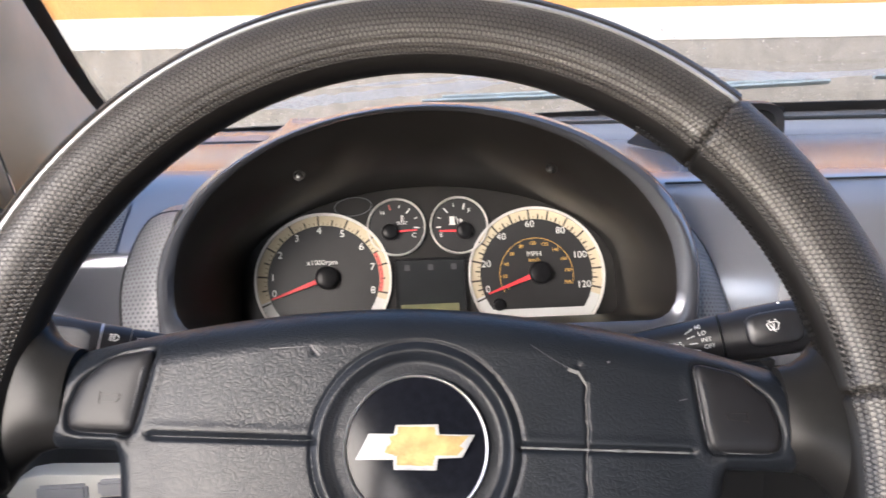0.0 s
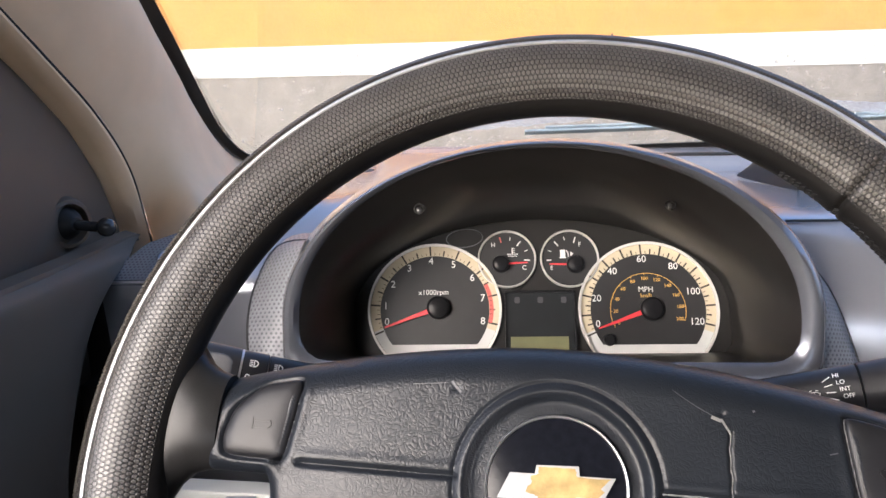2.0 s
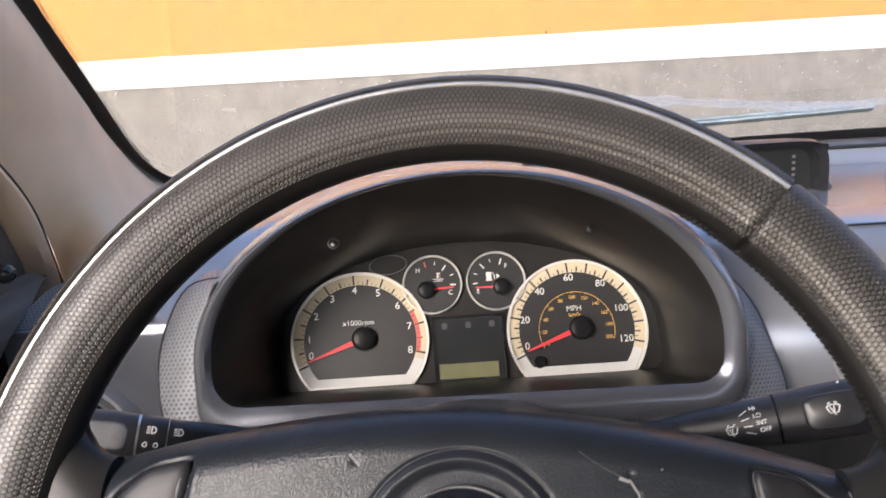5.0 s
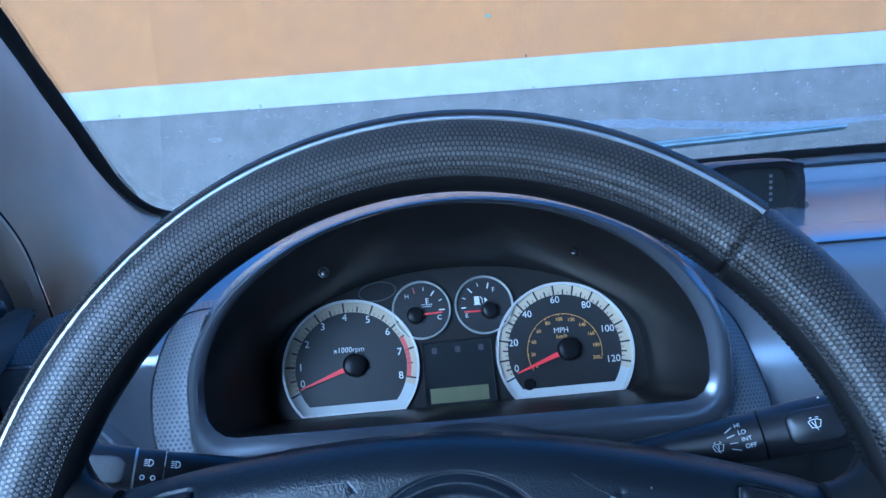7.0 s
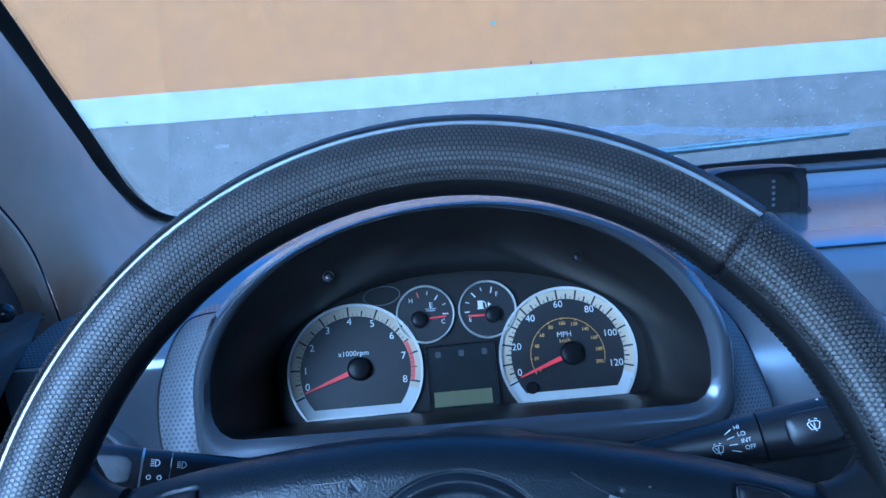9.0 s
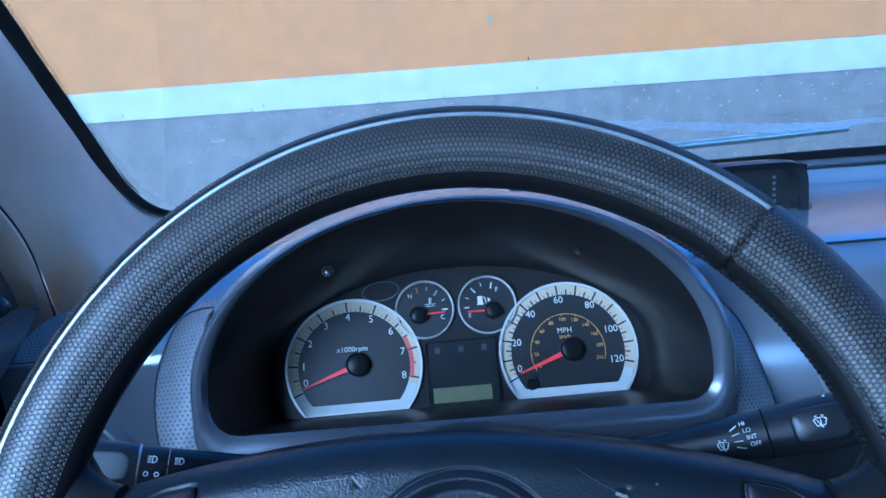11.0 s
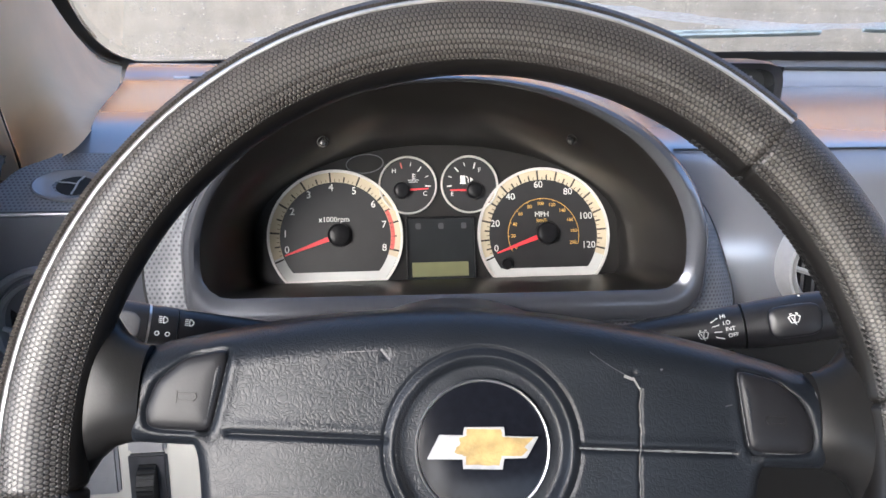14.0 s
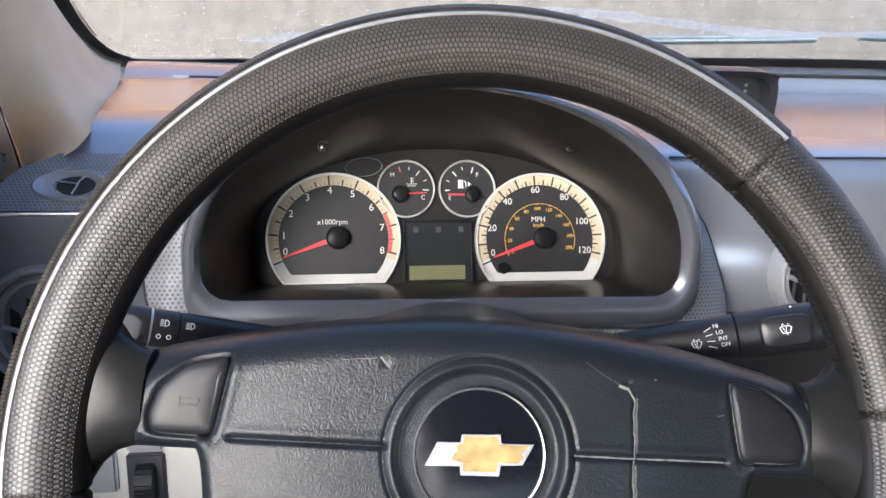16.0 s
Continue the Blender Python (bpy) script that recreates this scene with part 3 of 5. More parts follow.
# dotted panel sloping down at the end beside the door
loops = []
for j in range(14):
    y = 0.602 + 0.054 * j / 13
    z = float(np.interp(y, (0.600, 0.615, 0.640, 0.670), (0.9105, 0.9200, 0.9350, 0.9480))) + 0.0022
    loops.append([Vector((x0, y - 0.001, z)) for x0 in (dash_end(y) + (-0.238 - dash_end(y)) * i / 21 for i in range(22))])
with_uv(part("dotted_panel", loft(loops, False), M_DASHTEX, dash, "dotted grey plastic panel"), lambda c: (c.x / 0.0034, c.y / 0.0029))
part("trim_line", tube([(-0.345, 0.5975, 0.9125), (-0.30, 0.5975, 0.9125), (-0.258, 0.5975, 0.9125)], 0.0013, 8), M_PIPING, dash, "thin bright seam line")
part("corner_filler", box(-0.40, -0.325, 0.93, 1.085, 0.90, 0.9545, 0.004), M_DASH, dash)
# knee panels under the instruments
part("knee_panel", box(-0.17, 0.26, 0.54, 0.60, 0.50, 0.835, 0.012), M_SEAL, dash)
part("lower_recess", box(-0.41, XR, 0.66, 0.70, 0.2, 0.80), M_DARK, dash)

# ---- instrument cluster ----
LB = radians(8)
LIP = basis((0, 0.51, 0.875), (1, 0, 0), (0, math.sin(LB), math.cos(LB)), (0, -math.cos(LB), math.sin(LB)))
KA = radians(24)
KF = basis((0, 0.62, 0.87), (1, 0, 0), (0, math.sin(KA), math.cos(KA)), (0, -math.cos(KA), math.sin(KA)))


def arch(cx, hw, top, bottom, mid, rc, n=96, tilt=0.0):
    """Closed outline: half an ellipse above mid, straight sides and rounded corners below. Starts at the lower right."""
    pts = []
    nb = n // 4
    for i in range(n - 2 * nb):
        a = math.pi * i / (n - 2 * nb)
        pts.append((cx + hw * math.cos(a), mid + (top - mid) * math.sin(a)))
    low = [(cx - hw, mid)] + [(cx - hw + rc - rc * math.cos(a), bottom + rc - rc * math.sin(a)) for a in (0, 0.3, 0.6, 0.9, 1.2, math.pi / 2)]
    low += [(cx + hw - rc + rc * math.sin(a), bottom + rc - rc * math.cos(a)) for a in (0, 0.3, 0.6, 0.9, 1.2, math.pi / 2)] + [(cx + hw, mid)]
    acc = [0.0]
    for p, q in zip(low, low[1:]):
        acc.append(acc[-1] + math.dist(p, q))
    for i in range(2 * nb):
        s = acc[-1] * i / (2 * nb)
        k = max(j for j in range(len(acc)) if acc[j] <= s + 1e-12)
        k = min(k, len(low) - 2)
        f = (s - acc[k]) / max(1e-9, acc[k + 1] - acc[k])
        pts.append((low[k][0] + (low[k + 1][0] - low[k][0]) * f, low[k][1] + (low[k + 1][1] - low[k][1]) * f))
    return [(x, y + tilt * (x - cx)) for x, y in pts]


cluster = thing("instrument_cluster", pose(0, 0, 0), "black instrument cluster with four chrome-ringed gauges", "instrument cluster")
lip_in = [LIP @ Vector((x, y, 0)) for x, y in arch(-0.0045, 0.1675, 0.1452, 0.002, 0.03, 0.018, tilt=-0.012)]
lip_mid = [LIP @ Vector((x, y, 0.0058)) for x, y in arch(-0.0035, 0.1745, 0.1475, -0.009, 0.03, 0.022, tilt=-0.008)]
lip_out = [LIP @ Vector((x, y, -0.002)) for x, y in arch(-0.002, 0.1820, 0.1490, -0.0235, 0.03, 0.027)]
lip_back = [LIP @ Vector((x, y, -0.010)) for x, y in arch(-0.002, 0.1840, 0.1503, -0.0255, 0.03, 0.029)]
part("lip_frame", loft([lip_in, [a.lerp(b, 0.5) + Vector((0, -0.0018, 0.0005)) for a, b in zip(lip_in, lip_mid)], lip_mid, [a.lerp(b, 0.55) + Vector((0, -0.0022, 0.0008)) for a, b in zip(lip_mid, lip_out)], lip_out, lip_back]), M_BEZEL, cluster, "satin grey rim of the hood")
back = [KF @ Vector((x, y, 0.001)) for x, y in arch(0.002, 0.152, 0.086, -0.0258, 0.012, 0.008)]
loops = []
for t, drop in ((0.0, 0.0), (0.07, -0.003), (0.16, -0.0065), (0.30, -0.008), (0.5, -0.0075), (0.72, -0.004), (0.9, -0.001), (1.0, 0.0)):
    row = []
    for a, b in zip(lip_in, back):
        p = a.lerp(b, t)
        c = Vector((0.0, p.y, 0.90))
        up = smooth01((p.z - 0.90) / 0.06)
        p = p + (c - p).normalized() * (-drop) * (0.35 + 0.9 * up)
        row.append(p)
    loops.append(row)
part("funnel", loft(loops), M_FUNNEL, cluster, "matt black funnel round the gauges")
bm = bmesh.new()
bm.faces.new([bm.verts.new(KF @ Vector((x, y, 0))) for x, y in arch(0.002, 0.153, 0.087, -0.0268, 0.012, 0.008)])
part("face_panel", bm, M_FUNNEL, cluster, smooth=False)
# hood from the rim back on to the dashboard
hl = []
for dy, grow, dz in ((-0.0, 0.0, 0.0), (0.012, 0.0035, 0.0), (0.05, 0.008, -0.006), (0.10, 0.012, -0.017), (0.16, 0.016, -0.034), (0.21, 0.02, -0.052)):
    row = []
    for (x, y) in arch(-0.002, 0.1840 + grow, 0.1503 + grow * 0.2, -0.0255, 0.03, 0.029)[:49]:
        p = LIP @ Vector((x, y, -0.010))
        up = smooth01((p.z - 0.9) / 0.08)
        row.append(p + Vector((0, dy, dz * up)))
    hl.append(row)
part("hood", loft(hl, False), M_DASH, cluster, "smooth grey hood over the gauges")
# dotted surround running down both sides and below
n = 64
lo_loop, hi_loop = [], []
out_pts = [(-0.1740, 0.0815, -0.080), (-0.2000, 0.0785, -0.060), (-0.213, 0.050, -0.040), (-0.214, 0.02, -0.022), (-0.207, -0.012, -0.012), (-0.185, -0.036, -0.006), (-0.14, -0.044, -0.004), (0.0, -0.048, -0.003),
           (0.14, -0.044, -0.004), (0.205, -0.042, -0.014), (0.219, -0.022, -0.030), (0.216, 0.006, -0.040), (0.202, 0.045, -0.048), (0.1660, 0.080, -0.030)]
in_pts = [(-0.1680, 0.085, -0.011), (-0.1730, 0.074, -0.011), (-0.180, 0.050, -0.011), (-0.1840, 0.02, -0.011), (-0.1815, -0.006, -0.011), (-0.169, -0.020, -0.011), (-0.14, -0.0245, -0.011), (0.0, -0.0255, -0.011),
          (0.14, -0.0245, -0.011), (0.167, -0.020, -0.011), (0.178, -0.006, -0.011), (0.1800, 0.02, -0.011), (0.176, 0.050, -0.011), (0.1660, 0.080, -0.011)]
oa, ib = pair_resample(out_pts, in_pts, n)
rows = [[LIP @ p for p in oa]]
for f in (0.3, 0.6, 0.85, 1.0):
    rows.append([LIP @ (a.lerp(b, f) + Vector((0, 0, 0.004 * math.sin(f * math.pi)))) for a, b in zip(oa, ib)])
rows.append([p + Vector((0, 0.02, 0)) for p in rows[-1]])
rows.insert(0, [p + Vector((0, 0.03, 0)) for p in rows[0]])
with_uv(part("dotted_surround", loft(rows, False), M_DASHTEX, cluster, "dotted grey plastic surround"), lambda c: (c.x / 0.0036, (c.z + 0.4 * c.y) / 0.0036))
part("surround_gap", tube(rows[1], 0.0010, 6), M_SEAL, cluster, "dark gap round the surround")
part("surround_gap", tube([p + Vector((0, -0.0015, 0)) for p in rows[-2]], 0.0008, 6), M_SEAL, cluster, "dark gap round the surround")
for sx in (-0.0905, 0.082):
    at = Matrix.Translation((sx, 0.5455, 0.9765)) @ Matrix.Rotation(radians(60), 4, "X")
    sc = part("screw", lathe([(0.0040, -0.0003), (0.0038, 0.0006), (0.0031, 0.0007), (0.0028, -0.0012), (0.0027, -0.0016)], 24, cap1=False), M_FUNNEL, cluster, "small recessed cross-head screw", m=at)
    head = lathe([(0.0026, -0.0016), (0.0022, -0.0002), (0.0012, 0.0003), (0.0004, 0.0004)], 20)
    part("head", head, M_SCREW, sc, "dark shiny screw head")


e_pts = [KF @ Vector((-0.0600 + 0.0150 * math.cos(a) + 0.002 * math.sin(a), 0.0705 + 0.0078 * math.sin(a), 0.0016)) for a in (2 * math.pi * i / 40 for i in range(40))]
part("sensor_outline", tube(e_pts, 0.0004, 5, closed=True), M_DASH, cluster, "faint oval moulding mark")


def segment(r, chord, n=80):
    """Outline of a disc cut off flat below at y = -chord."""
    a = math.asin(chord / r)
    return [(r * math.cos(t), r * math.sin(t)) for t in (-a + (math.pi + 2 * a) * i / (n - 1) for i in range(n))]


def seg_ring(outer, inner, z0, z1, bm=None):
    lo, li = segment(*outer), segment(*inner)
    return loft([[Vector((x, y, z0)) for x, y in lo], [Vector((x, y, z1)) for x, y in lo], [Vector((x, y, z1)) for x, y in li], [Vector((x, y, z0)) for x, y in li], [Vector((x, y, z0)) for x, y in lo]], True, bm=bm)


A0, SPAN = 202.5, 216.5


def needle(parent, ang, length, tail, hub, base=0.0045, tip=0.0012, material=M_RED):
    a = radians(ang)
    c, s = math.cos(a), math.sin(a)
    pts = [(-tail, -base / 2), (-tail, base / 2), (length, tip / 2), (length, -tip / 2)]
    pts = [(x * c - y * s, x * s + y * c) for x, y in pts]
    part("needle", prism(pts, 0.0030, 0.0042, 0.0004), material, parent, "red pointer", smooth=False)
    part("needle_cap", lathe([(hub, 0.0012), (hub, 0.0060), (hub * 0.93, 0.0072), (hub * 0.75, 0.0080), (hub * 0.3, 0.0084), (0.0005, 0.0085)], 32), M_BUTTON, parent, "black domed pointer cap")


def big_dial(name, at, r, chord, label):
    d = part(name, prism(segment(r - 0.0005, chord), 0.0002, 0.0010), M_FACE, cluster, label, m=KF @ Matrix.Translation((at[0], at[1], 0)), smooth=False)
    part("chrome_ring", seg_ring((r, chord), (r - 0.0020, chord - 0.0012), 0.0, 0.0042), M_RING, d, "bright silver ring")
    part("scale_band", ring_sector(r - 0.0100, r - 0.0020, -20, 200, 0.0011, 90), M_BAND, d, "cream scale band")
    a = math.degrees(math.asin((chord - 0.001) / (r - 0.0025)))
    for p, q in ((200, 180 + a), (-a, -20)):
        part("band_end", ring_sector(r - 0.0100, r - 0.0022, p, q, 0.0011, 12), M_BANDWHITE, d, "white end of the band")
    w = math.sqrt(r * r - chord * chord)
    part("foot_bar", prism([(-w + 0.0025, -chord + 0.0012), (w - 0.0025, -chord + 0.0012), (w - 0.0065, -chord + 0.0078), (-w + 0.0065, -chord + 0.0078)], 0.0011, 0.0016), M_BANDWHITE, d, "white bar along the foot", smooth=False)
    return d


def ticks(d, r0, r1, count, width, skip=0, material=M_INKBLACK, a0=A0, span=SPAN, z=0.0016):
    bm = bmesh.new()
    for i in range(count + 1):
        if skip and i % skip == 0:
            continue
        a = radians(a0 - span * i / count)
        c, s = math.cos(a), math.sin(a)
        bar2d((r0 * c, r0 * s), (r1 * c, r1 * s), width, z, 0.0002, bm)
    return tagged(part("scale_print", bm, material, d, smooth=False), kind="stuff")


TACH = (-0.0850, 0.0108)
tach = big_dial("tachometer", TACH, 0.0548, 0.0364, "rev counter with cream band and red line")
part("red_line", ring_sector(0.0449, 0.0482, A0 - SPAN * 6.5 / 8, A0 - SPAN, 0.0014, 24), M_REDBAND, tach, "red line arc")
ticks(tach, 0.0450, 0.0528, 8, 0.0014)
ticks(tach, 0.0450, 0.0495, 16, 0.0012, 2)
ticks(tach, 0.0452, 0.0474, 48, 0.0004, 3)
for i in range(9):
    a = radians(A0 - SPAN * i / 8 - (8.5 if i == 0 else 0))
    lettering("numeral", str(i), 0.0082, (0.0405 * math.cos(a), 0.0405 * math.sin(a), 0.0012), M_INK, tach)
lettering("unit", "x1000rpm", 0.0060, (-0.001, 0.0142, 0.0012), M_INK, tach)
e = new("pointer")
e.parent, e.matrix_basis = tach, Matrix.Translation((0.0028, 0.0014, 0))
needle(e, A0 - 2.5, 0.0465, 0.0, 0.0094)

SPEED = (0.0886, 0.0088)
speed = big_dial("speedometer", SPEED, 0.0566, 0.0356, "speedometer in miles with orange kilometre scale")
ticks(speed, 0.0466, 0.0546, 12, 0.0014)
ticks(speed, 0.0466, 0.0508, 24, 0.0012, 2)
ticks(speed, 0.0466, 0.0490, 48, 0.0005, 2)
for i in range(7):
    a = radians(A0 - SPAN * i / 6 - (7.5 if i == 0 else 0))
    rr = 0.0424 if i < 5 else 0.0400
    lettering("numeral", str(20 * i), 0.0080, (rr * math.cos(a), rr * math.sin(a), 0.0012), M_INK, speed)
lettering("unit", "MPH", 0.0062, (-0.001, 0.0170, 0.0012), M_INK, speed)
lettering("unit", "km/h", 0.0046, (-0.001, 0.0120, 0.0012), M_INKORANGE, speed)
part("inner_arc", ring_sector(0.0303, 0.0307, A0 + 4, A0 - SPAN, 0.0011, 60, h=0.0002), M_INKORANGE, speed, "fine orange arc")
for i in range(11):
    a = radians(A0 + 1 - (SPAN + 3) * i / 10)
    lettering("numeral", str(20 * i), 0.0040, (0.0262 * math.cos(a), 0.0262 * math.sin(a), 0.0012), M_INKORANGE, speed)
ticks(speed, 0.0293, 0.0307, 10, 0.0005, material=M_INKORANGE, a0=A0 + 1, span=SPAN + 3, z=0.0012)
e = new("pointer")
e.parent, e.matrix_basis = speed, Matrix.Translation((0.0026, 0.0010, 0))
needle(e, A0 - 2.5, 0.0460, 0.0, 0.0094)
part("reset_stem", lathe([(0.0048, 0.0008), (0.0048, 0.0040), (0.0040, 0.0052), (0.0005, 0.0054)], 24, -0.0325, -0.0240), M_BUTTON, speed, "black trip reset stem")


def small_dial(name, at, label):
    d = part(name, lathe([(0.0232, 0.0), (0.0232, 0.0010), (0.0004, 0.0010)], 48), M_FACE, cluster, label, m=KF @ Matrix.Translation((at[0], at[1], 0.0004)), smooth=False)
    part("chrome_ring", lathe([(0.0242, 0.0), (0.0242, 0.0030), (0.0236, 0.0038), (0.0228, 0.0030), (0.0226, 0.0)], 64, cap1=False), M_RING, d, "thin silver ring")
    return d


temp = small_dial("temperature_gauge", (-0.0250, 0.0522), "coolant temperature gauge reading cold")
lettering("numeral", "H", 0.0052, (-0.0113, 0.0120, 0.0012), M_INK, temp)
lettering("numeral", "C", 0.0054, (0.0142, -0.0072, 0.0012), M_INK, temp)
bm = bmesh.new()
for a, r0, r1, w in ((81, 0.0160, 0.0190, 0.0006), (53, 0.0140, 0.0190, 0.0010), (24, 0.0160, 0.0190, 0.0006), (-3, 0.0142, 0.0190, 0.0010)):
    c, s = math.cos(radians(a)), math.sin(radians(a))
    bar2d((r0 * c, r0 * s), (r1 * c, r1 * s), w, 0.0012, 0.0002, bm)
tagged(part("scale_print", bm, M_INK, temp, smooth=False), kind="stuff")
bm = bmesh.new()
bar2d((0.0044, 0.0036), (0.0044, 0.0096), 0.0008, 0.0012, 0.0002, bm)
for yy in (0.0090, 0.0074, 0.0058):
    bar2d((0.0048, yy), (0.0066, yy), 0.0005, 0.0012, 0.0002, bm)
for yy, x0, x1 in ((0.0040, 0.0002, 0.0034), (0.0040, 0.0054, 0.0092), (0.0024, 0.0008, 0.0084)):
    for k in range(4):
        xa, xb = x0 + (x1 - x0) * k / 4, x0 + (x1 - x0) * (k + 1) / 4
        bar2d((xa, yy + 0.0004 * (k % 2)), (xb, yy + 0.0004 * ((k + 1) % 2)), 0.0005, 0.0012, 0.0002, bm)
part("coolant_icon", bm, M_INK, temp, smooth=False)
part("hot_mark", bar2d((-0.0046, 0.0142), (-0.0058, 0.0188), 0.0010, 0.0012, 0.0002), M_REDBAND, temp, "red hot mark", smooth=False)
e = new("pointer")
e.parent, e.matrix_basis = temp, Matrix.Translation((-0.0056, -0.0044, 0))
needle(e, 3, 0.0225, 0.0, 0.0068, 0.0016, 0.0010)

fuel = small_dial("fuel_gauge", (0.0266, 0.0522), "fuel gauge reading empty")
lettering("numeral", "F", 0.0056, (0.0088, 0.0118, 0.0012), M_INK, fuel)
lettering("numeral", "E", 0.0050, (-0.0149, -0.0078, 0.0012), M_INK, fuel)
bm = bmesh.new()
for a, r0, r1, w in ((74, 0.0138, 0.0190, 0.0011), (103, 0.0160, 0.0190, 0.0006), (130, 0.0140, 0.0190, 0.0010), (158, 0.0160, 0.0190, 0.0006), (184, 0.0150, 0.0190, 0.0010)):
    c, s = math.cos(radians(a)), math.sin(radians(a))
    bar2d((r0 * c, r0 * s), (r1 * c, r1 * s), w, 0.0012, 0.0002, bm)
tagged(part("scale_print", bm, M_INK, fuel, smooth=False), kind="stuff")
bm = bmesh.new()
bar2d((-0.0055, 0.0010), (-0.0055, 0.0075), 0.0042, 0.0012, 0.0002, bm)
bar2d((-0.0082, 0.0008), (-0.0028, 0.0008), 0.0008, 0.0012, 0.0002, bm)
bar2d((-0.0026, 0.0070), (-0.0010, 0.0050), 0.0007, 0.0012, 0.0002, bm)
bar2d((-0.0010, 0.0052), (-0.0010, 0.0015), 0.0007, 0.0012, 0.0002, bm)
bm.faces.new([bm.verts.new(p) for p in ((0.0008, 0.0060, 0.0013), (0.0008, 0.0020, 0.0013), (0.0034, 0.0040, 0.0013))])
part("pump_icon", bm, M_INK, fuel, smooth=False)
e = new("pointer")
e.parent, e.matrix_basis = fuel, Matrix.Translation((0.0038, -0.0052, 0))
needle(e, 179, 0.0205, 0.0, 0.0068, 0.0016, 0.0010)

disp = part("display", prism(rounded([(-0.0268, -0.0275), (0.0297, -0.0275), (0.0297, 0.0250), (-0.0268, 0.0250)], 0.04), 0.0004, 0.0016, 0.0005), M_DISPLAY, cluster, "dark warning display, unlit", m=KF, smooth=False)
part("lcd_strip", box(-0.0234, 0.0234, -0.0238, -0.0120, 0.0017, 0.0021), M_LCD, disp, "olive liquid-crystal strip", smooth=False)
for mx_ in (-0.0175, 0.0015, 0.0205):
    part("unlit_mark", prism(rounded([(mx_ - 0.0022, 0.0155), (mx_ + 0.0022, 0.0155), (mx_ + 0.0022, 0.0205), (mx_ - 0.0022, 0.0205)], 0.3), 0.0014, 0.0018), M_SHROUD, disp, "faint unlit warning symbol", smooth=False)
bm = bmesh.new()
for p in ((-0.0268, -0.0275, -0.0268, 0.0250), (0.0297, -0.0275, 0.0297, 0.0250), (-0.0268, 0.0250, 0.0297, 0.0250)):
    bar2d(p[:2], p[2:], 0.0014, 0.0004, 0.0030, bm)
part("display_frame", bm, M_BUTTON, disp, smooth=False)

# ---- steering wheel ----
WT, WY, WR = radians(29.0), radians(-6.35), radians(-1.8)
wn_ = Vector((math.sin(WY) * math.cos(WT), -math.cos(WY) * math.cos(WT), math.sin(WT)))
wu = Vector((math.cos(WY), math.sin(WY), 0))
WF = basis((-0.0252, 0.2872, 0.9108), wu, wn_.cross(wu), wn_) @ Matrix.Rotation(WR, 4, "Z")
wheel = thing("steering_wheel", WF, "black steering wheel in embossed leather cover, worn hub", "steering wheel")
RMAJ, RMIN, RIN, RDEEP, RW = 0.1777, 0.0161, 0.0198, 0.0161, -0.006
PITCH = 0.0021


def rim_piece(name, a0, a1, label):
    """A stretch of the padded rim; the section carries two sewn creases and puckers at its ends."""
    bm = bmesh.new()
    n = max(8, int(abs(a1 - a0) / 0.4))
    m = 96
    uv = bm.loops.layers.uv.new("UVMap")
    rows = []
    for i in range(n + 1):
        t = i / n
        a_mid = a0 + (a1 - a0) * t
        end = min(t, 1 - t) * abs(a1 - a0)
        row = []
        for k in range(m + 1):
            ph = 2 * math.pi * k / m - math.pi / 2
            deg = math.degrees(ph)
            g = 1.0
            a = radians(a_mid - 0.4 * (1 - math.cos(ph - radians(64))) * max(0.0, 1 - abs(a_mid - 48.0) / 14))
            for c in (128, 141):
                g -= 0.026 * math.exp(-((deg - c) / 2.2) ** 2)
            g -= 0.03 * math.exp(-((deg - 200) / 4) ** 2)
            g += 0.030 * math.exp(-(end / 2.2) ** 2) - 0.10 * math.exp(-(end / 0.40) ** 2)
            g += 0.010 * noise.noise((a * 4, deg * 0.02, 2.0))
            r = RMAJ + (RMIN if math.cos(ph) > 0 else RIN) * g * math.cos(ph)
            w = RW + RDEEP * g * math.sin(ph)
            row.append((bm.verts.new((r * math.cos(a), r * math.sin(a), w)), (a + 7) * RMAJ / PITCH, k / m * 2 * math.pi * RMIN / PITCH))
        rows.append(row)
    for p, q in zip(rows, rows[1:]):
        for k in range(m):
            c = (p[k], p[k + 1], q[k + 1], q[k])
            f = bm.faces.new([v[0] for v in c])
            for lo, v in zip(f.loops, c):
                lo[uv].uv = (v[1], v[2])
    bmesh.ops.recalc_face_normals(bm, faces=bm.faces)
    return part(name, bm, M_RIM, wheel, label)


SA, SB, SC = 48.0, 8.5, 188.0
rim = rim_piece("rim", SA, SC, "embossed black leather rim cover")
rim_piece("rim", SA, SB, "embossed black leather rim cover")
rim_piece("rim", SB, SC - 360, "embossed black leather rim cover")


def rim_point(a, ph, g=1.0):
    a, ph = radians(a), radians(ph)
    r = RMAJ + (RMIN if math.cos(ph) > 0 else RIN) * g * math.cos(ph)
    return Vector((r * math.cos(a), r * math.sin(a), RW + RDEEP * g * math.sin(ph)))


part("piping", tube([rim_point(SA + (SC - SA) * i / 150, 64, 1.01) for i in range(151)], 0.00105, 8), M_PIPING, wheel, "silver piping")
